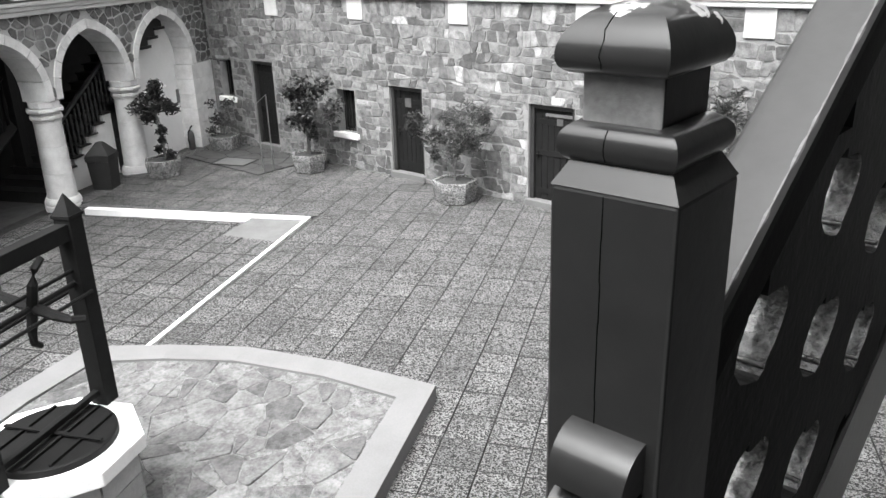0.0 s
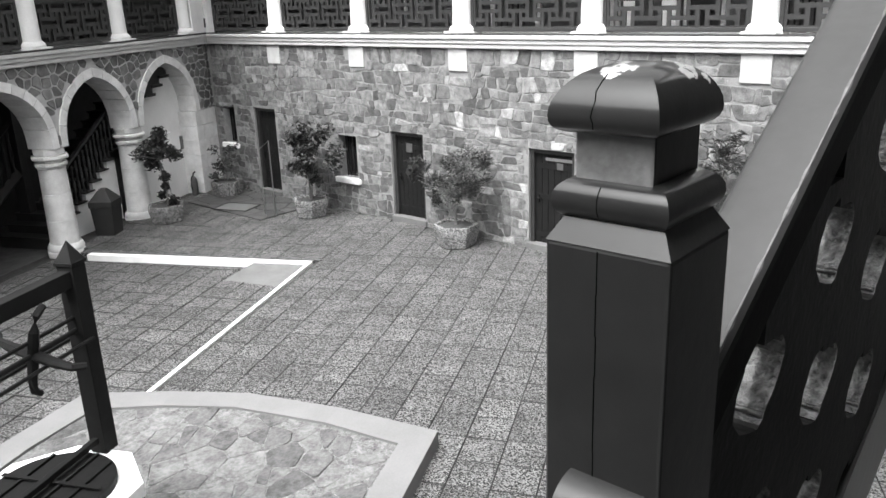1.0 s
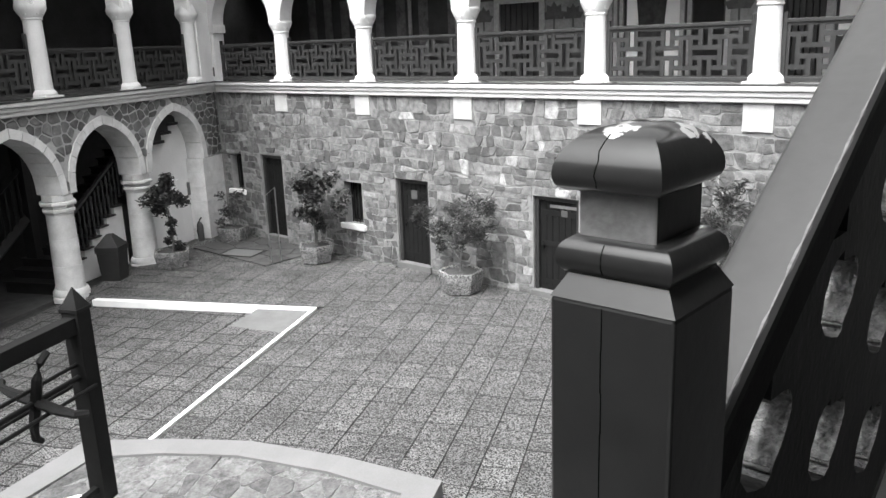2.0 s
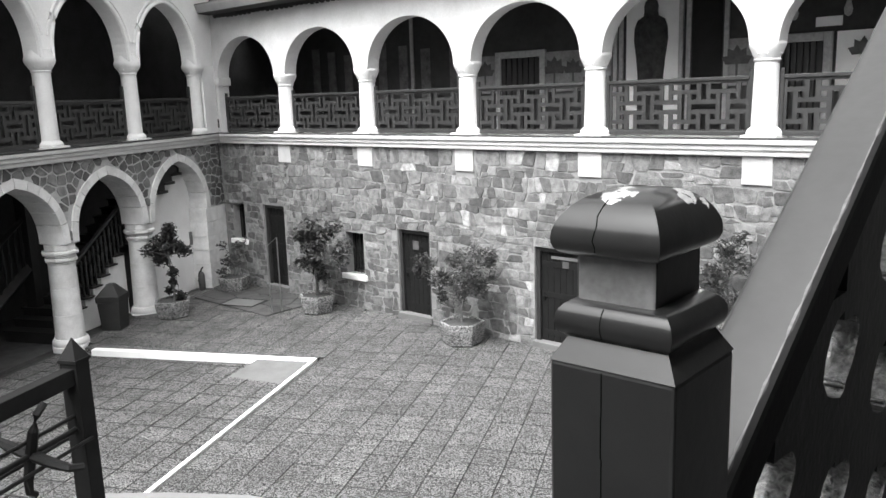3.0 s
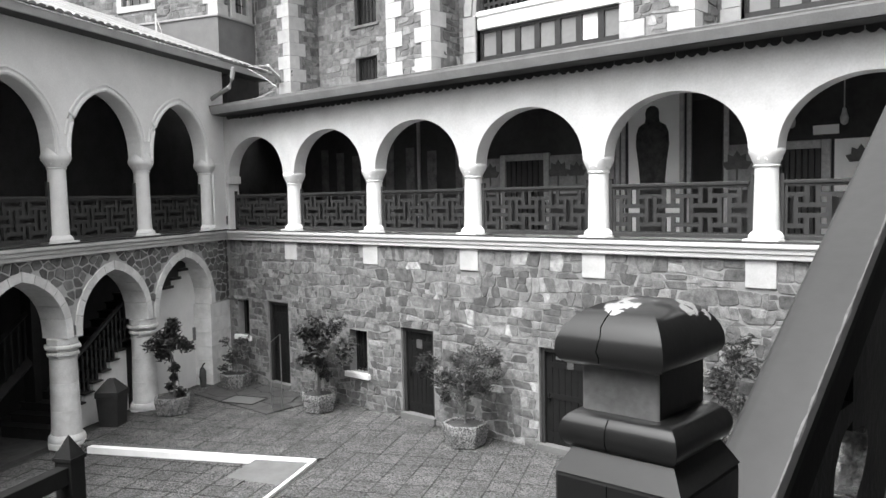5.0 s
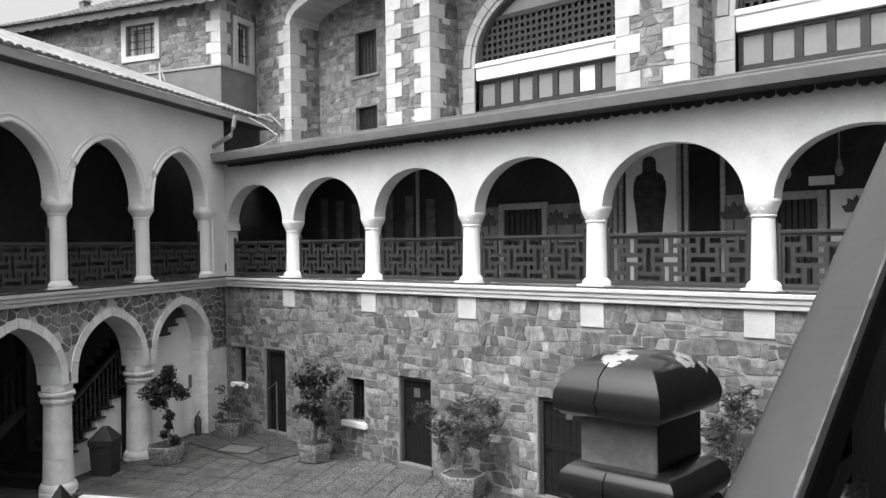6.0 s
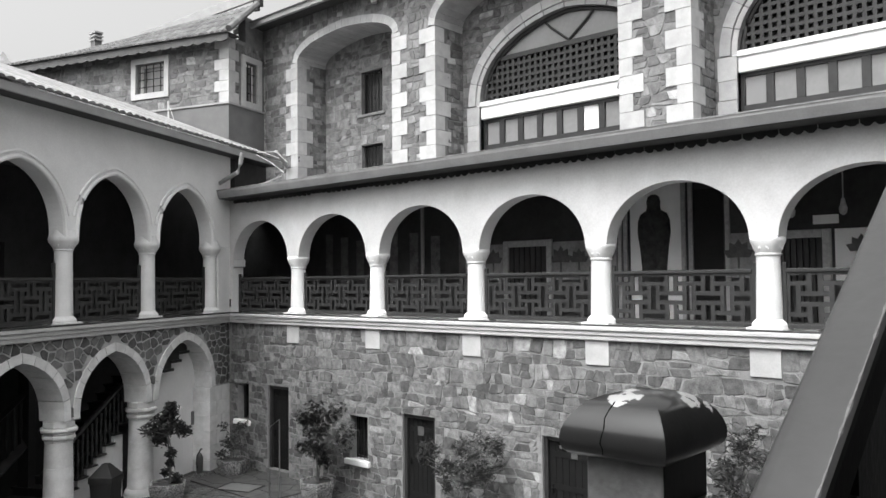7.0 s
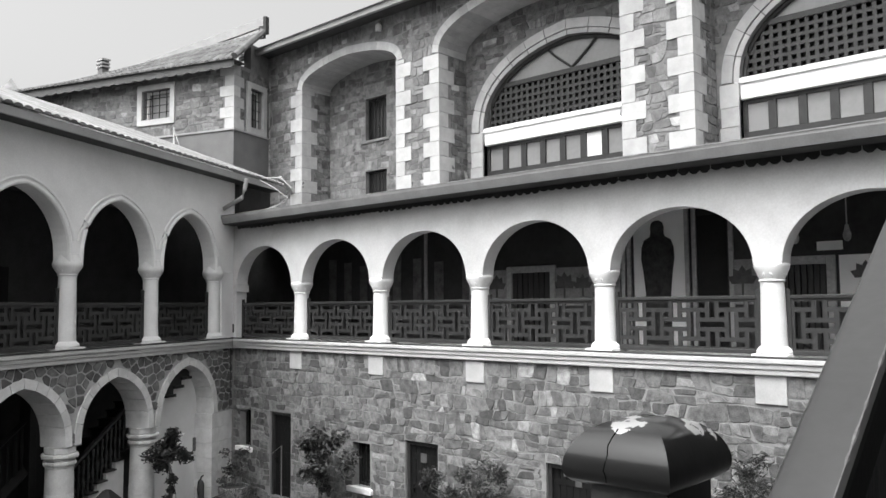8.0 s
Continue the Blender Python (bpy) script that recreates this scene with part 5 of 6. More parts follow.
# ---- under the wing: stair with white side wall, balusters, back walls ----
stairs = thing("court_stair", "dark wooden stair on a white plastered side wall", "stair", WING)
SX, SZ, TREAD, RISER = -6.08, -0.02, 0.30, 0.19
pts = [(SX, -0.2)]
for k in range(8):
    pts += [(SX + k * TREAD, SZ + k * RISER + 0.0), (SX + k * TREAD, SZ + (k + 1) * RISER - 0.04)]
pts += [(SX + 8 * TREAD, SZ + 8 * RISER - 0.04), (SX + 8 * TREAD, -0.2)]
bm = B()
prism(bm, pts, 0.70, 0.85)
part("side_wall", bm, "column", stairs, "white plastered stepped side wall")
for k in range(14):
    bm = B()
    box(bm, SX + k * TREAD - 0.05, SX + (k + 1) * TREAD, 0.65, 2.2, SZ + (k + 1) * RISER - 0.04, SZ + (k + 1) * RISER)
    part("tread", bm, "dark_wood", stairs, bevel=0.006)
    bm = B()
    box(bm, SX + k * TREAD, SX + (k + 1) * TREAD - 0.002, 0.86, 2.18, SZ + k * RISER - 0.3, SZ + (k + 1) * RISER - 0.042)
    part("riser", bm, "dark_wood", stairs)
    for q in range(2):
        x, z = SX + (k + 0.25 + q * 0.5) * TREAD, SZ + (k + 1) * RISER
        bm = B()
        lathe(bm, [(0.03, 0), (0.03, 0.1), (0.018, 0.16), (0.04, 0.38), (0.018, 0.6), (0.03, 0.66), (0.03, 0.85 + q * 0.09)], x, 0.77, 6)
        for v in bm.verts:
            v.co.z += z
        part("baluster", bm, "dark_wood", stairs)
bm = B()
vs = [bm.verts.new((x, y, z)) for y in (0.72, 0.82) for x, z in ((SX - 0.1, SZ + 1.02), (SX - 0.1, SZ + 1.10), (SX + 13 * TREAD, SZ + 1.10 + 13 * RISER), (SX + 13 * TREAD, SZ + 1.02 + 13 * RISER))]
for f in ((0, 1, 2, 3), (7, 6, 5, 4), (0, 4, 5, 1), (1, 5, 6, 2), (2, 6, 7, 3), (3, 7, 4, 0)):
    bm.faces.new([vs[i] for i in f])
part("handrail", bm, "dark_wood", stairs, bevel=0.01)
far = thing("dark_stair", "dark wooden stair rail deeper under the wing", "stair", WING)
for k in range(17):
    x = -8.6 + k * 0.19
    z = 0.93 + (x + 6.46) * 0.62
    bm = B()
    lathe(bm, [(0.03, 0), (0.03, 0.12), (0.018, 0.2), (0.045, 0.45), (0.018, 0.75), (0.03, 0.85), (0.03, 1.0)], x, 1.9, 6)
    for v in bm.verts:
        v.co.z += z
    part("baluster", bm, "dark_wood", far)
for z0, r_ in ((1.98, 0.07), (0.85, 0.13)):
    bm = B()
    tube(bm, [(-8.8, 1.9, z0 - 2.34 * 0.62), (-5.35, 1.9, z0 + 1.11 * 0.62)], r_, 4)
    part("handrail" if z0 > 1.5 else "string", bm, "dark_wood", far)
bm = B()
box(bm, -5.50, -5.30, 1.75, 2.05, LOW, 3.75)
part("newel", bm, "dark_wood", far, bevel=0.01)
bm = B()
box(bm, -5.30, -4.3, 1.85, 1.95, LOW, 2.7)
part("side_boarding", bm, "dark_wood", far)
# white lobby wall seen through the last arch
lobby = thing("wall_lobby", "white plastered lobby wall under the wing", "wall", WING, kind="structure")
bm = B()
box(bm, -3.35, -0.2, 0.50, 0.65, -0.1, 3.7)
part("back", bm, "lobby", lobby)
bm = B()
prism(bm, [(-3.35, -0.1), (-1.65, -0.1), (-1.65, 1.80), (-2.4, 1.55), (-3.35, 1.2)], 0.38, 0.50)
part("low_wall", bm, "lobby", lobby, bevel=0.02)
bm = B()
box(bm, -1.15, -0.93, 0.46, 0.50, 1.22, 1.58)
part("meter_box", bm, "render", lobby, "small grey meter box")
for k in range(3):
    bm = B()
    box(bm, -2.62 + k * 0.34, -2.2 + k * 0.34, 0.30, 0.50, 2.80 + k * 0.2, 2.87 + k * 0.2)
    box(bm, -2.9 + k * 0.34, -2.24 + k * 0.34, 0.36, 0.49, 2.87 + k * 0.2, 3.07 + k * 0.2)
    part("tread_end", bm, "dark_wood", lobby)
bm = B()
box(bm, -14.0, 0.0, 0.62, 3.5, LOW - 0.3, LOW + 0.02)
tagged(put("floor_arcade", bm, "apron", matrix=WING), "dark stone arcade floor under the wing", "floor", kind="structure")
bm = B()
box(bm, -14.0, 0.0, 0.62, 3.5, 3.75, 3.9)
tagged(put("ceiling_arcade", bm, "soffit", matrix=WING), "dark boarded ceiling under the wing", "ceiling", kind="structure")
bm = B()
box(bm, -14.2, -14.0, -0.2, 3.8, -0.3, 8.7)
tagged(put("wall_wing_end", bm, "plaster", matrix=WING), "plain end wall of the wing", "wall", kind="structure")
# pier of coursed blocks at the corner
for j in range(6):
    z0 = LOW + j * 0.39
    for x0, x1 in (((-1.06, -0.5), (-0.49, -0.06)) if j % 2 else ((-1.06, -0.75), (-0.74, -0.06))):
        bm = B()
        box(bm, x0, x1, -0.03, 0.5, z0 + 0.006, z0 + 0.384)
        part("pier_block", bm, "voussoir", wing_wall)

# ---- loose things in the court ----


def leaves(bm, centres, count, size, r, narrow=1.0):
    for k in range(count):
        c = centres[r.randrange(len(centres))]
        d = Vector((r.gauss(0, 1), r.gauss(0, 1), r.gauss(0, 0.8))).normalized() * (r.random() ** 0.45) * c[3]
        p = Vector(c[:3]) + d
        m = Matrix.Translation(p) @ Euler((r.uniform(-0.9, 0.9), r.uniform(-0.9, 0.9), r.uniform(0, 6.28))).to_matrix().to_4x4()
        l, w = size * r.uniform(0.7, 1.3), size * 0.42 * narrow * r.uniform(0.8, 1.2)
        vs = [bm.verts.new(m @ Vector(q)) for q in ((-l / 2, 0, 0), (-l * 0.1, -w / 2, l * 0.06), (l / 2, 0, -l * 0.08), (-l * 0.1, w / 2, l * 0.06))]
        bm.faces.new(vs[:3])
        bm.faces.new((vs[0], vs[2], vs[3]))


def planter(name, x, y, radius, height, clumps, stems, count, size, material, label, narrow=1.0, seed=1, turn=0.0):
    """Six-sided aggregate tub with soil, stems and a crown of many leaves."""
    r = random.Random(seed)
    tub = thing("planter_tub", "six-sided washed-aggregate concrete planter", "planter", pose(x, y, 0.0, 0, 0, turn), "planters")
    bm = B()
    n = 6
    prof = [(radius * 0.80, 0.0), (radius * 0.86, 0.03), (radius, height * 0.75), (radius, height), (radius * 0.84, height), (radius * 0.82, height - 0.06)]
    lathe(bm, prof, n=n, turn=0.3)
    part("tub", bm, "tub", tub, bevel=0.012)
    bm = B()
    lathe(bm, [(radius * 0.84, height - 0.08), (radius * 0.83, height - 0.045), (radius * 0.3, height - 0.02)], n=12)
    part("soil", bm, "soil", tub)
    plant = thing(name, label, "tree", pose(x, y, height - 0.05), "potted trees")
    bm = B()
    for path, r0, r1 in stems:
        k = len(path)
        tube(bm, path, [r0 + (r1 - r0) * i / (k - 1) for i in range(k)], 7)
    for c in clumps:
        base = stems[0][0][-1]
        mid = [(base[i] + c[i]) / 2 + r.uniform(-0.05, 0.05) for i in range(3)]
        tube(bm, [base, mid, c[:3]], [stems[0][2], 0.008, 0.004], 5)
    part("trunk", bm, "bark", plant, smooth=True)
    bm = B()
    leaves(bm, clumps, count, size, r, narrow)
    tagged(part("crown", bm, material, plant, "crown of many small dark leaves"), kind="stuff")
    return plant


def cloud(r, n, cx, cz, sx, sz, size, cy=0.0, sy=None):
    out = []
    for _ in range(n):
        a, q = r.uniform(0, 6.28), math.sqrt(r.random())
        out.append((cx + math.cos(a) * q * sx, cy + r.uniform(-1, 1) * (sy or sx * 0.7), cz + math.sin(a) * q * sz, size * r.uniform(0.7, 1.3)))
    return out


r = random.Random(3)
planter("lemon_tree", -17.35, 9.62, 0.46, 0.42, cloud(r, 8, -0.32, 1.30, 0.42, 0.16, 0.17) + cloud(r, 7, 0.22, 1.42, 0.36, 0.18, 0.16) + cloud(r, 5, -0.05, 1.68, 0.28, 0.14, 0.15) + cloud(r, 4, -0.45, 1.02, 0.22, 0.1, 0.14) + [(0.15, 0, 0.75, 0.12), (0.1, 0, 0.5, 0.10), (-0.25, 0.1, 0.22, 0.12), (0.2, 0.1, 0.15, 0.14)],
        [([(0.1, 0, 0), (0.14, 0, 0.4), (0.06, 0, 0.8), (0.0, 0, 1.15)], 0.03, 0.018)], 2000, 0.15, "leaf", "potted lemon tree with dense dark leaves", seed=4, turn=10)
planter("small_shrub", -18.35, 12.05, 0.43, 0.40, cloud(r, 14, 0.0, 0.62, 0.48, 0.5, 0.16),
        [([(0, 0, 0), (0.05, 0, 0.2), (0.08, 0, 0.4)], 0.02, 0.01)], 600, 0.10, "grey_leaf", "thin potted shrub with sparse leaves", seed=5, turn=35)
planter("bushy_tree", -14.72, 11.92, 0.44, 0.44, cloud(r, 26, -0.05, 1.18, 0.72, 0.58, 0.2) + [(-0.55, 0, 0.75, 0.15), (0.3, 0, 0.5, 0.15)],
        [([(0, 0, 0), (0.02, 0, 0.3), (0, 0, 0.65)], 0.035, 0.02), ([(0.05, 0, 0), (0.1, 0, 0.4), (0.25, 0, 0.9)], 0.02, 0.01)], 2700, 0.13, "leaf", "bushy potted tree with glossy dark leaves", seed=6, turn=5)
planter("olive_tree", -10.30, 12.10, 0.48, 0.46, cloud(r, 26, 0.22, 1.12, 0.55, 0.5, 0.2) + cloud(r, 9, -0.85, 1.0, 0.34, 0.3, 0.13) + [(-0.55, 0, 0.6, 0.14), (-0.5, 0, 0.45, 0.12)],
        [([(0, 0, 0), (0.0, 0, 0.3), (0.1, 0, 0.6)], 0.03, 0.018), ([(0, 0, 0.25), (-0.35, 0, 0.6), (-0.8, 0, 0.95)], 0.015, 0.008)], 2600, 0.13, "grey_leaf", "potted olive tree with narrow grey leaves", 0.45, seed=7, turn=20)
planter("tall_shrub", -4.80, 12.15, 0.52, 0.44, cloud(r, 22, 0.0, 1.45, 0.42, 1.0, 0.2),
        [([(0, 0, 0), (0.02, 0, 0.8), (0, 0, 1.6)], 0.025, 0.012)], 1700, 0.14, "grey_leaf", "tall potted shrub with narrow leaves", 0.4, seed=8, turn=0)

# litter bin with a pointed hood
bin_ = thing("litter_bin", "dark litter bin with a pointed hood", "bin", WING @ pose(-5.0, 0.1, 0.0, 0, 0, 12))
bm = B()
lathe(bm, [(0.31, 0.0), (0.36, 0.66)], n=4, turn=math.pi / 4)
part("body", bm, "bin", bin_, bevel=0.01)
bm = B()
lathe(bm, [(0.39, 0.66), (0.39, 0.80), (0.36, 0.82), (0.10, 1.06), (0.07, 1.07)], n=4, turn=math.pi / 4)
part("hood", bm, "bin", bin_, bevel=0.01)
# fire extinguisher
ext = thing("fire_extinguisher", "fire extinguisher standing by the pier", "extinguisher", WING @ pose(-1.32, 0.12, 0.0))
bm = B()
lathe(bm, [(0.085, 0.0), (0.09, 0.02), (0.09, 0.42), (0.06, 0.49), (0.03, 0.52)], n=14)
part("cylinder", bm, "red", ext, smooth=True)
bm = B()
tube(bm, [(0, 0, 0.5), (0, 0, 0.58), (0.1, 0, 0.62)], 0.02)
part("valve", bm, "iron", ext)
bm = B()
tube(bm, [(0.02, 0, 0.56), (-0.12, 0, 0.5), (-0.16, 0, 0.3), (-0.1, 0, 0.15)], 0.014)
part("hose", bm, "iron", ext)
# tall thin handrail by the narrow door
loop = thing("metal_handrail", "thin grey metal handrail standing by the narrow door", "handrail")
for x0, y0, x1, y1 in ((-15.72, 11.3, -15.42, 11.38),):
    bm = B()
    tube(bm, [(x0, y0, -0.02), (x0, y0, 1.62), (x1, y1, 1.85), (x1, y1, -0.02)], 0.016, 8)
    part("bent_tube", bm, "metal", loop)
    bm = B()
    lathe(bm, [(0.06, 0.0), (0.06, 0.015)], x0, y0, 10)
    part("foot", bm, "metal", loop)
# manhole frame and low stone apron in the corner
apron = thing("stone_apron", "worn dark stone apron with a manhole frame in the corner", "paving", kind="structure")
for k, poly in enumerate(rubble(-19.0, -15.4, 10.9, 12.6, 0.75, 0.6, random.Random(5), inside=lambda x, y: (x + 0.484 * (y - 12.79)) > -19.3)):
    bm = B()
    slab(bm, poly, -0.02, 0.035)
    part("apron_stone", bm, "apron", apron, bevel=0.008)
cover2 = thing("manhole", "square manhole cover with dark frame", "manhole", pose(-16.9, 11.3, 0.036, 0, 0, 20))
for x0, x1, y0, y1 in ((-0.5, 0.5, -0.35, -0.31), (-0.5, 0.5, 0.31, 0.35), (-0.5, -0.46, -0.31, 0.31), (0.46, 0.5, -0.31, 0.31)):
    bm = B()
    box(bm, x0, x1, y0, y1, 0.0, 0.015)
    part("frame", bm, "hollow", cover2)
bm = B()
box(bm, -0.45, 0.45, -0.3, 0.3, 0.0, 0.012)
part("lid", bm, "concrete", cover2)

# winch drum and capstan arms
bm = B()
tube(bm, [(-0.72, 0.0, 1.25), (0.72, 0.0, 1.25)], 0.025, 10)
part("axle", bm, "iron", winch)
for dz, dy in ((0.12, 0.0), (-0.1, 0.1), (-0.1, -0.1)):
    bm = B()
    tube(bm, [(-0.7, 0.0 + dy, 1.25 + dz), (0.7, 0.0 + dy, 1.25 + dz)], 0.018, 8)
    part("drum_rod", bm, "iron", winch)
for a in (0.25, math.pi / 2 + 0.25, math.pi + 0.25, 1.5 * math.pi + 0.25):
    bm = B()
    c, s = math.cos(a), math.sin(a)
    tube(bm, [(0.1, 0.0, 1.25), (0.1, 0.0 + 0.22 * c, 1.25 + 0.22 * s), (0.12, 0.0 + 0.36 * c, 1.25 + 0.36 * s), (0.2, 0.0 + 0.43 * c, 1.25 + 0.43 * s)], [0.05, 0.045, 0.035, 0.03], 6)
    part("capstan_arm", bm, "iron", winch)
# stone facing of the well shaft
for k in range(8):
    a0 = math.pi / 8 + k * math.pi / 4
    for j in range(3):
        bm = B()
        z0, z1 = PLAT - 0.03 + j * 0.235, PLAT - 0.03 + (j + 1) * 0.235 - 0.012
        pts = [(0.675 * math.cos(a0 + f * math.pi / 4), 0.675 * math.sin(a0 + f * math.pi / 4)) for f in (0.02, 0.98)]
        pin = [(0.6 * math.cos(a0 + f * math.pi / 4), 0.6 * math.sin(a0 + f * math.pi / 4)) for f in (0.98, 0.02)]
        slab(bm, pts + pin, z0, z1)
        part("facing_stone", bm, "quoin", well)

# ---- painted wall inside the gallery ----
GY = 15.8


def flat(name, x0, x1, z0, z1, material, label, depth=0.03, cat="mural"):
    bm = B()
    box(bm, x0, x1, GY - depth, GY + 0.01, z0, z1)
    return tagged(put(name, bm, material), label, cat, kind="structure")


for x0, x1 in ((-10.65, -8.95), (-6.45, -5.75), (-13.2, -12.1)):
    flat("mural_dado", x0, x1, 5.05, 5.95, "mural_mid", "grey mosaic dado on the gallery wall")
flat("mural_panel", -8.6, -7.42, 4.15, 7.3, "mural_pale", "tall pale mosaic panel on the gallery wall", 0.025)
flat("mural_panel", -4.40, -3.5, 4.9, 5.95, "mural_pale", "pale mosaic panel beside the gallery door", 0.025)
for x in (-8.86, -8.72, -7.36, -7.2, -6.42, -14.9, -13.3, -12.95):
    flat("mural_border", x - 0.045, x + 0.045, 4.15, 7.2, "gold", "ornamental border strip on the gallery wall", 0.05)
# plain tall dark shape painted on the pale panel
bm = B()
bell = [(0.30, 4.2), (0.29, 5.3), (0.33, 5.7), (0.385, 6.05), (0.37, 6.30), (0.31, 6.45), (0.17, 6.53), (0.15, 6.62), (0.16, 6.72), (0.13, 6.82), (0.05, 6.87)]
prism(bm, [(-8.03 + w, z) for w, z in bell] + [(-8.03 - w, z) for w, z in bell[::-1]], GY - 0.04, GY - 0.02)
tagged(put("mural_shape", bm, "mural_figure"), "plain dark tall shape in the mosaic", "mural", kind="structure")
for cx, cz, rr in ((-12.44, 5.56, 0.27), (-10.42, 5.55, 0.29), (-9.92, 5.53, 0.24), (-6.2, 5.55, 0.28), (-3.95, 5.6, 0.24)):
    bm = B()
    for k in range(5):
        a = math.pi * (0.12 + 0.19 * k)
        tip = (cx + rr * 1.15 * math.cos(a), cz - rr * 0.3 + rr * 1.3 * math.sin(a))
        sx, sz = 0.34 * rr * math.sin(a), -0.34 * rr * math.cos(a)
        mid = (cx + (tip[0] - cx) * 0.6, cz - rr * 0.3 + (tip[1] - cz + rr * 0.3) * 0.6)
        prism(bm, [(cx, cz - rr * 0.3), (mid[0] + sx, mid[1] + sz), tip, (mid[0] - sx, mid[1] - sz)], GY - 0.045 - 0.002 * k, GY - 0.028)
    box(bm, cx - 0.02, cx + 0.02, GY - 0.044, GY - 0.028, cz - rr * 1.1, cz - rr * 0.2)
    tagged(put("mural_rosette", bm, "mural_leaf"), "plain leafy rosette in the mosaic", "mural", kind="structure")
flat("mural_panel", -4.78, -4.33, 6.05, 6.22, "mural_pale", "small pale tilted panel in the dark fresco", 0.02)
for x in (-5.04, -4.14):
    lamp = thing("hanging_lamp", "small unlit brass lamp hanging on a thin chain", "lamp", pose(x, GY - 0.4, 6.17), "hanging lamps")
    part("chain", tube(B(), [(0, 0, 0.3), (0, 0, 1.08)], 0.012, 6), "gold", lamp)
    part("bowl", lathe(B(), [(0.02, 0.0), (0.06, 0.04), (0.075, 0.12), (0.05, 0.2), (0.03, 0.3)], n=12), "gold", lamp, smooth=True)


def gallery_door(name, x0, x1, z1, label):
    d = thing(name, label, "door", kind="structure")
    for a, b, c, e, mm in ((x0 - 0.16, x0, 4.15, z1 + 0.16, "gold"), (x1, x1 + 0.16, 4.15, z1 + 0.16, "gold"), (x0, x1, z1, z1 + 0.16, "gold")):
        bm = B()
        box(bm, a, b, GY - 0.07, GY + 0.01, c, e)
        part("carved_frame", bm, mm, d, bevel=0.02)
    n = 7
    for i in range(n):
        w = (x1 - x0) / n
        bm = B()
        box(bm, x0 + i * w + 0.012, x0 + (i + 1) * w - 0.012, GY - 0.04, GY + 0.01, 4.15, z1)
        part("plank", bm, "dark_wood", d, bevel=0.01)


gallery_door("door_4", -11.95, -10.82, 5.86, "dark plank door in a carved frame on the gallery")
gallery_door("door_5", -5.42, -4.62, 5.80, "second dark plank door in a carved frame on the gallery")
# flat panel painted with the darkness of an unlit opening
flat("dark_doorway", -7.12, -6.52, 4.15, 6.9, "hollow", "tall near-black panel drawn for an unlit gallery doorway", 0.02, "doorway")
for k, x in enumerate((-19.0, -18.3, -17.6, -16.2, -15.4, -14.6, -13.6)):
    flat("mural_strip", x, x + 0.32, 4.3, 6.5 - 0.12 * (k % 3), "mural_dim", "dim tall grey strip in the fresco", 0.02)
# wing gallery door: a thin panel with the room's darkness in its colour
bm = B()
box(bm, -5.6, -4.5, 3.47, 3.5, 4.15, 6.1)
tagged(put("dark_doorway", bm, "hollow", matrix=WING), "near-black panel drawn for an unlit doorway in the upper wing", "doorway", kind="structure")

# worn pale edge of the handrail, one thin ragged strip
bm = B()
pr = random.Random(21)
rows = []
for k in range(171):
    y = R0 + 0.02 + (R1 - R0 - 0.02) * k / 170
    w = pr.choice((0.0008, 0.0015, 0.0025, 0.004))
    rows.append([bm.verts.new((NX + 0.061 + dx, y, rz(y, 4.61 + dz))) for dx, dz in ((-w, 0.0006), (0.0015, 0.0004), (0.0015 + w * 0.8, 0.0004 - w * 0.96))])
for a, b in zip(rows, rows[1:]):
    bm.faces.new((a[0], a[1], b[1], b[0]))
    bm.faces.new((a[1], a[2], b[2], b[1]))
part("worn_edge", bm, "worn_line", stair_rail, "paint worn to pale wood along the edge")

# small fixtures near the inner corner
sign = thing("wall_sign", "small dark framed sign on the corner pier", "sign")
bm = B()
box(bm, -19.92, -19.58, WALL - 0.03, WALL + 0.01, 4.36, 4.60)
part("board", bm, "dark_wood", sign, bevel=0.004)
for z in (4.43, 4.50):
    bm = B()
    box(bm, -19.86, -19.64, WALL - 0.036, WALL - 0.028, z, z + 0.035)
    part("text_bar", bm, "ledge", sign)
cable = put("wall_cable", tube(B(), [(-19.45, 12.60, 4.1), (-19.47, 12.62, 3.4), (-19.44, 12.60, 2.7), (-19.40, 12.55, 2.3), (-18.9, 12.74, 2.22), (-18.7, 12.76, 2.32)], 0.014, 6), "dark_wood")
tagged(cable, "thin dark cable hanging down the inner corner", "cable")
for k, path in enumerate(([(-17.9, 12.5, 8.55), (-17.2, 12.6, 8.5), (-16.85, 12.7, 8.2), (-17.1, 12.7, 7.85), (-18.0, 12.7, 7.72)], [(-17.95, 12.5, 8.5), (-17.45, 12.6, 8.25), (-17.0, 12.7, 7.95), (-17.6, 12.7, 7.75), (-18.7, 12.7, 7.7)])):
    wire = put("loose_cable", tube(B(), path, 0.016, 6), "fascia")
    tagged(wire, "loose grey cable looped on the gallery roof", "cable", "loose cables")
mast = thing("aerial", "thin white aerial rod with slack wires on the roof", "aerial", HOUSE @ pose(-2.3, -0.25, 0))
for path in ([(0, 0, 9.9), (0, 0, 11.2)], [(0, 0, 11.1), (0.3, -0.1, 10.6), (0.55, -0.2, 10.0)], [(0, 0, 10.9), (0.15, -0.1, 10.4), (0.45, -0.2, 9.95)]):
    bm = B()
    tube(bm, path, 0.03 if len(path) == 2 else 0.012, 6)
    part("rod" if len(path) == 2 else "wire", bm, "ledge", mast)

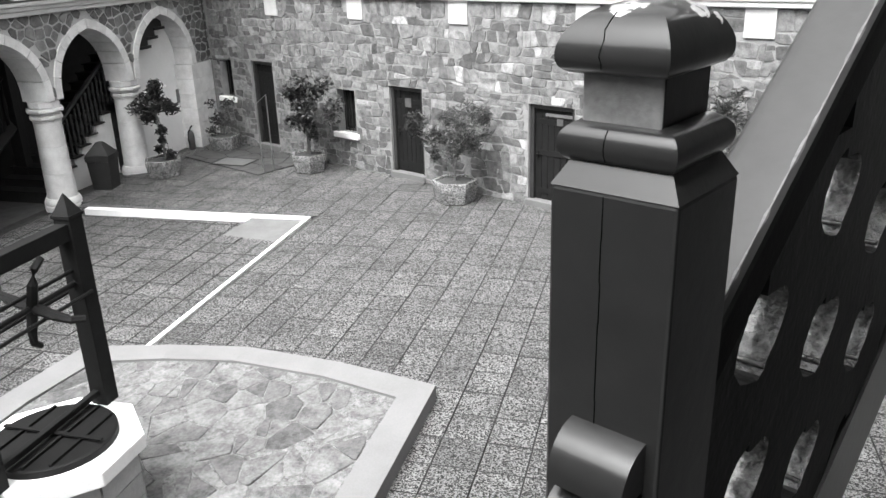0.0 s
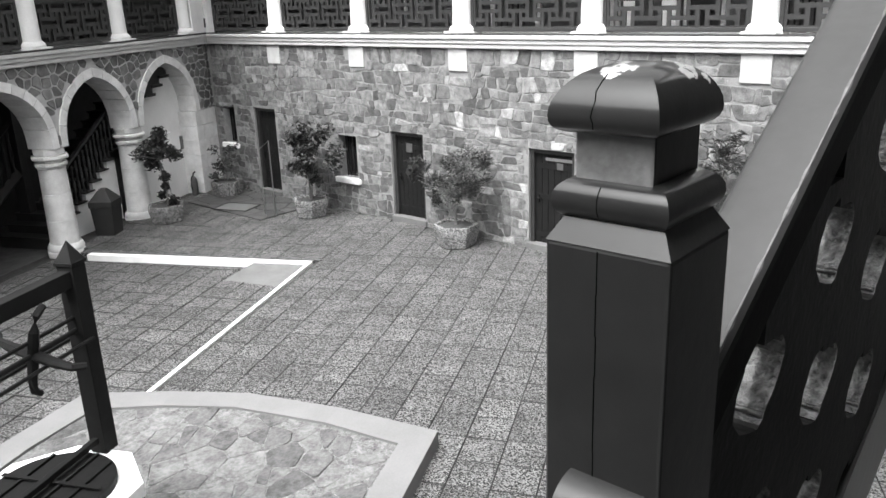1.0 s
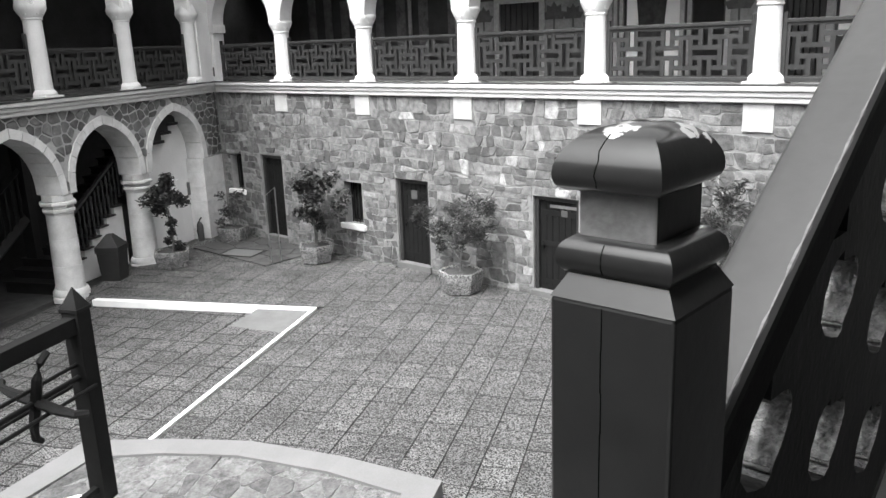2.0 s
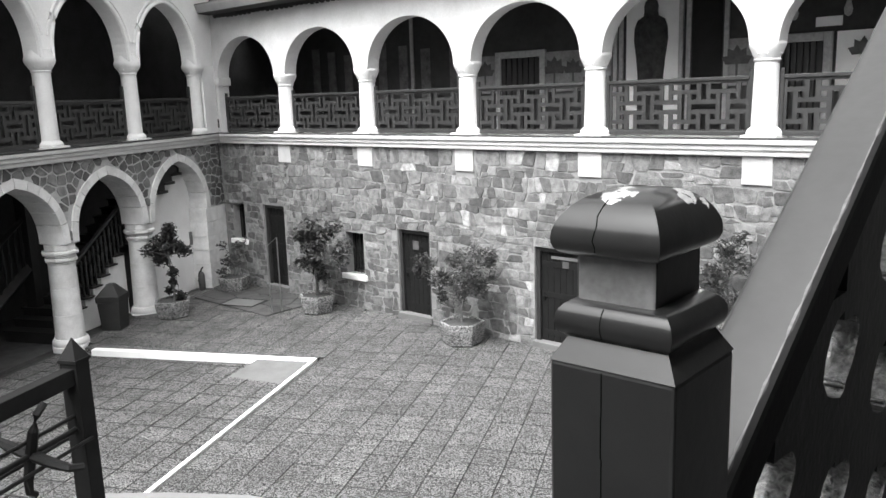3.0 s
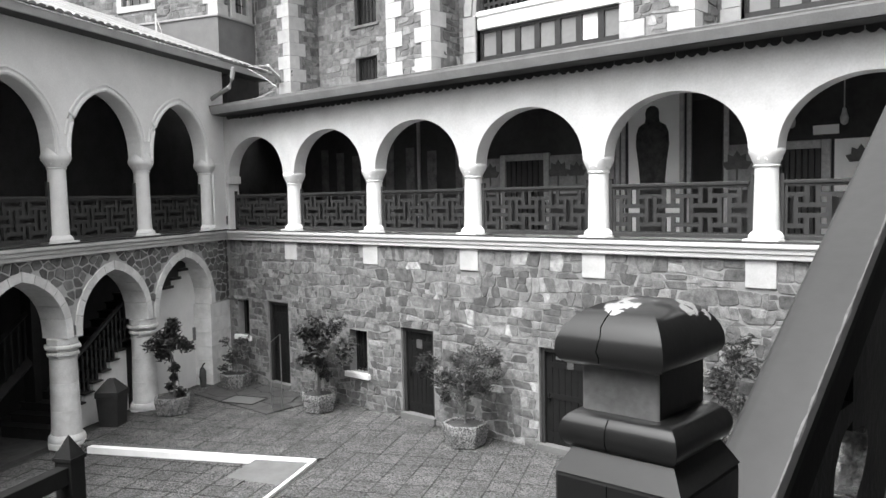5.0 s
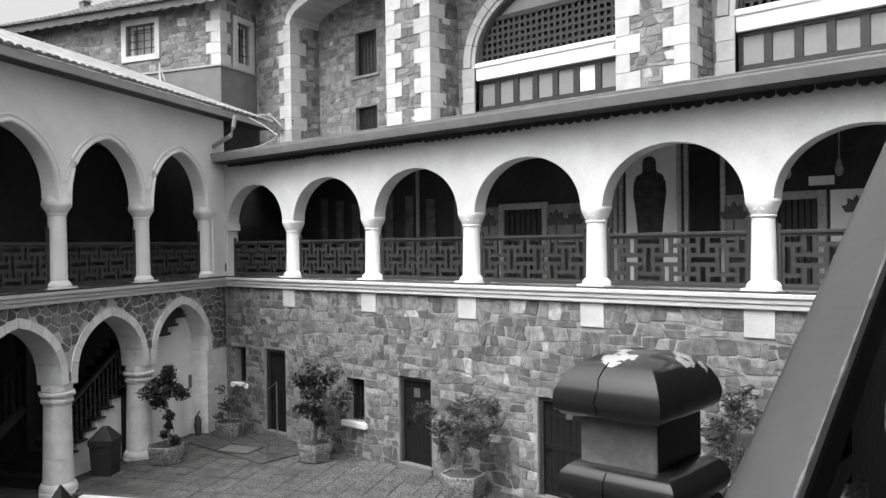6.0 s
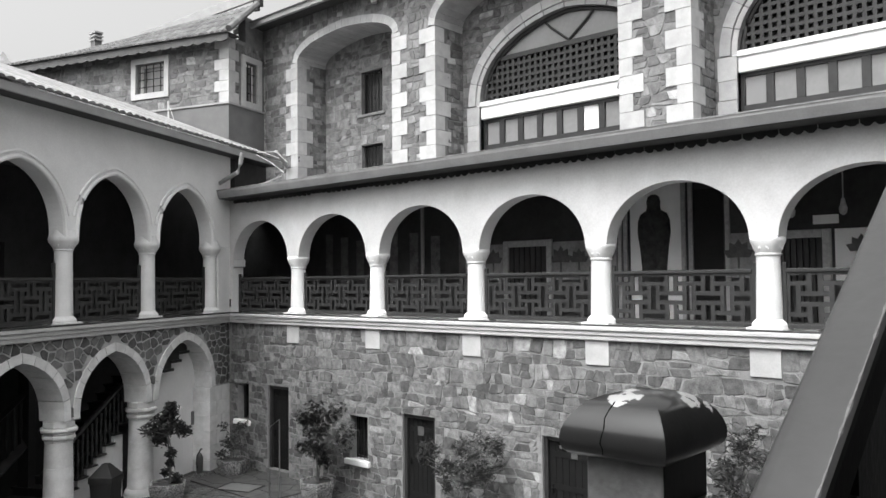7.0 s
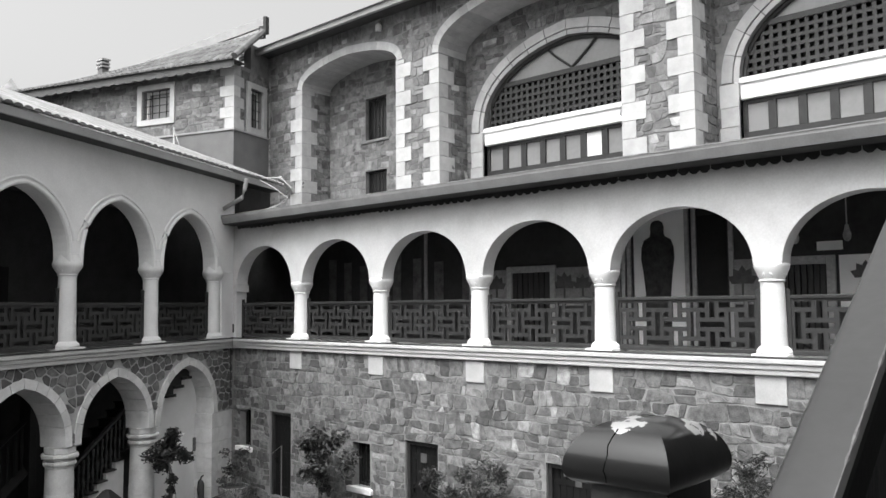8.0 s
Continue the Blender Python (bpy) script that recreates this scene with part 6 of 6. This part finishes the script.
# ---- stones, slabs and flags, the nearest first ----
side = random.Random(11)
skip = [(x - 0.25, x + 0.25, 3.46, 3.96) for x in BLOCKS] + [(a - 0.02, b + 0.02, c - 0.2 if c > 0.5 else c - 0.5, d + 0.02) for a, b, c, d in HOLES]
cells = coursed(-19.55, -1.2, 0.0, 3.93, side, holes=skip)
rest = B()
count = 0
for poly in sorted(cells, key=lambda p: -p[0][0]):
    if count < 300:
        bm = B()
        stone(bm, poly, WALL, 0.014, side)
        part("stone", bm, "stone", wall_long)
        count += 1
    else:
        stone(rest, poly, WALL, 0.014, side)
tagged(part("far_stones", rest, "stone", wall_long), kind="stuff")


def clear_of_arches(x, z, lines, margin):
    for line in lines:
        lo, hi = line[0][0], line[-1][0]
        if lo - margin < x < hi + margin:
            near_ = min(math.hypot(p[0] - x, p[1] - z) for p in line)
            inner = lo < x < hi and z < max(p[1] for p in line if abs(p[0] - x) < 0.25)
            if inner or near_ < margin:
                return False
    return True


wing_cells = rubble(-13.9, -0.05, 2.25, 3.93, 0.25, 0.21, side, inside=lambda x, z: clear_of_arches(x, z, lows, 0.23), gap=0.035)
rest = B()
for i, poly in enumerate(wing_cells):
    stone(rest, poly, 0.0, 0.02, side)
tagged(part("rubble_facing", rest, "wing_stone", wing_wall), kind="stuff")

rest = B()
for poly in coursed(-23.5, -1.0, 8.0, CTOP - 0.05, side, big=1.2, gap=0.02, inside=lambda x, z: clear_of_arches(x, z, bay_lines, 0.3) and not any(a - 0.1 < x < b + 0.1 and z < s for a, b, s, t in BAYS)):
    stone(rest, poly, CH, 0.014, side)
tagged(part("front_stones", rest, "church_stone", church), kind="stuff")
rest = B()
niche_holes = [(a - 0.03, b + 0.03, c - 0.1, d + 0.03) for a, b, c, d in NICHE]
for poly in coursed(-21.2, -16.6, 8.0, 13.2, side, holes=niche_holes, gap=0.02, big=1.15):
    stone(rest, poly, REC, 0.012, side)
outer_lines = [ring(l, 0.40) for l in win_lines]
for poly in coursed(-14.95, -1.0, 8.0, 13.5, side, big=1.2, gap=0.02, inside=lambda x, z: clear_of_arches(x, z, outer_lines, 0.15) and not any(a - 0.52 < x < b + 0.52 and z < 10.1 for a, b in WIN)):
    stone(rest, poly, REC, 0.02, side)
for a, b, s, t in BAYS:  # the side of each recess that faces the court
    m = Matrix(((0, -1, 0, a), (1, 0, 0, 0), (0, 0, 1, 0), (0, 0, 0, 1)))
    for poly in coursed(CH + 0.5, REC, 8.0, s, side, gap=0.02, big=1.15):
        stone(rest, poly, 0.0, 0.012, side, m)
tagged(part("recess_stones", rest, "church_stone", church), kind="stuff")

rest = B()
hole = [(HW[0] - 0.22, HW[1] + 0.22, HW[2] - 0.22, HW[3] + 0.22)]
for poly in coursed(-12.0, -0.45, 11.0, 13.1, side, holes=hole, gap=0.024, big=1.15):
    stone(rest, poly, 0.0, 0.014, side)
m = Matrix(((0, -1, 0, 0), (1, 0, 0, 0), (0, 0, 1, 0), (0, 0, 0, 1)))
for poly in coursed(0.4, 3.5, 11.0, 13.1, side, holes=[(SW[0] - 0.22, SW[1] + 0.22, SW[2] - 0.22, SW[3] + 0.22)], gap=0.024, big=1.15):
    stone(rest, poly, 0.0, 0.02, side, m)
tagged(part("rubble_facing", rest, "church_stone", house), kind="stuff")

# crazy paving on the platform
flags = rubble(-17.2, -12.25, -9.36, -5.28, 0.38, 0.29, side, gap=0.009, jitter=0.95)
for poly in flags:
    cx, cy = sum(p[0] for p in poly) / len(poly), sum(p[1] for p in poly) / len(poly)
    edge = -12.22 - 0.4 * max(0.0, abs(cy + 7.13) / 2.2) ** 2.2
    poly = [(min(x, edge - 0.02), y) for x, y in poly]
    if cx > edge - 0.12:
        continue
    bm = B()
    lay = Matrix(((1, 0, 0, 0), (0, 0, 1, 0), (0, -1, 0, PLAT - 0.034), (0, 0, 0, 1)))
    stone(bm, poly, 0.0, 0.007, side, lay)
    part("flagstone", bm, "flag", platform)

# washed-aggregate slabs, half a metre square
PITCH = 0.49
bm = B()
hx, hy, cut = PITCH / 2 - 0.0055, PITCH / 2 - 0.005, 0.004
vs0 = [bm.verts.new((x * hx, y * hy, -0.06)) for x, y in ((-1, -1), (1, -1), (1, 1), (-1, 1))]
vs1 = [bm.verts.new((x * hx, y * hy, -0.006)) for x, y in ((-1, -1), (1, -1), (1, 1), (-1, 1))]
vs2 = [bm.verts.new((x * (hx - cut), y * (hy - cut), 0.0)) for x, y in ((-1, -1), (1, -1), (1, 1), (-1, 1))]
for a, b in ((vs0, vs1), (vs1, vs2)):
    for k in range(4):
        bm.faces.new((a[k], a[(k + 1) % 4], b[(k + 1) % 4], b[k]))
bm.faces.new(vs2)
slab_mesh = bpy.data.meshes.new("slab")
bm.to_mesh(slab_mesh)
bm.free()
slab_mesh.materials.append(M["paver"])
slab_mesh.materials.append(M["joint"])  # earth clings to the sides
for p in slab_mesh.polygons:
    p.material_index = 0 if p.normal.z * (1 if p.normal.z > 0 else -1) > 0.95 else 1
sides = [p.material_index for p in slab_mesh.polygons]
court = thing("paving", "courtyard paving of square washed-aggregate slabs", "paving", WING, kind="structure")
rest, verts, faces, made = None, [], [], 0
base = [v.co.copy() for v in slab_mesh.vertices]
polys = [tuple(p.vertices) for p in slab_mesh.polygons]
for i in range(-46, 3):
    for j in range(-46, 2):
        x, y = -6.13 + (i + 12) * PITCH + PITCH / 2 + 0.0, -5.63 + (j + 11) * PITCH - PITCH / 2
        wy = WING @ Vector((x, y, 0))
        if wy.y > WALL + 0.1 or y > 0.75 or wy.y < -7.6 or wy.x > 1.9:
            continue
        if -17.8 < x < -12.9 and -9.3 < y < -5.4:
            continue
        sunken = x < -6.2 and y > -5.5
        z = (LOW if sunken else 0.0) + side.uniform(-0.004, 0.003)
        if sunken:
            y += 0.12
            if y > 0.6:
                continue
        tilt = Euler((side.uniform(-0.006, 0.006), side.uniform(-0.006, 0.006), side.uniform(-0.006, 0.006)))
        mx = Matrix.Translation((x, y, z)) @ tilt.to_matrix().to_4x4()
        if sunken:
            mx = mx @ Matrix.Diagonal((0.982, 0.982, 1.0, 1.0))
        if made < 300 and -13.5 < x < -5.0 and -13.3 < y < -5.6:
            ob = new("slab", slab_mesh)
            ob.parent = court
            ob.matrix_basis = mx
            made += 1
        else:
            o = len(verts)
            verts += [mx @ c for c in base]
            faces += [tuple(o + k for k in p) for p in polys]
me = bpy.data.meshes.new("far_slabs")
me.from_pydata([tuple(v) for v in verts], [], faces)
me.materials.append(M["paver"])
me.materials.append(M["joint"])
me.polygons.foreach_set("material_index", sides * (len(faces) // len(sides)))
far_slabs = new("far_slabs", me)
far_slabs.parent = court
tagged(far_slabs, kind="stuff")
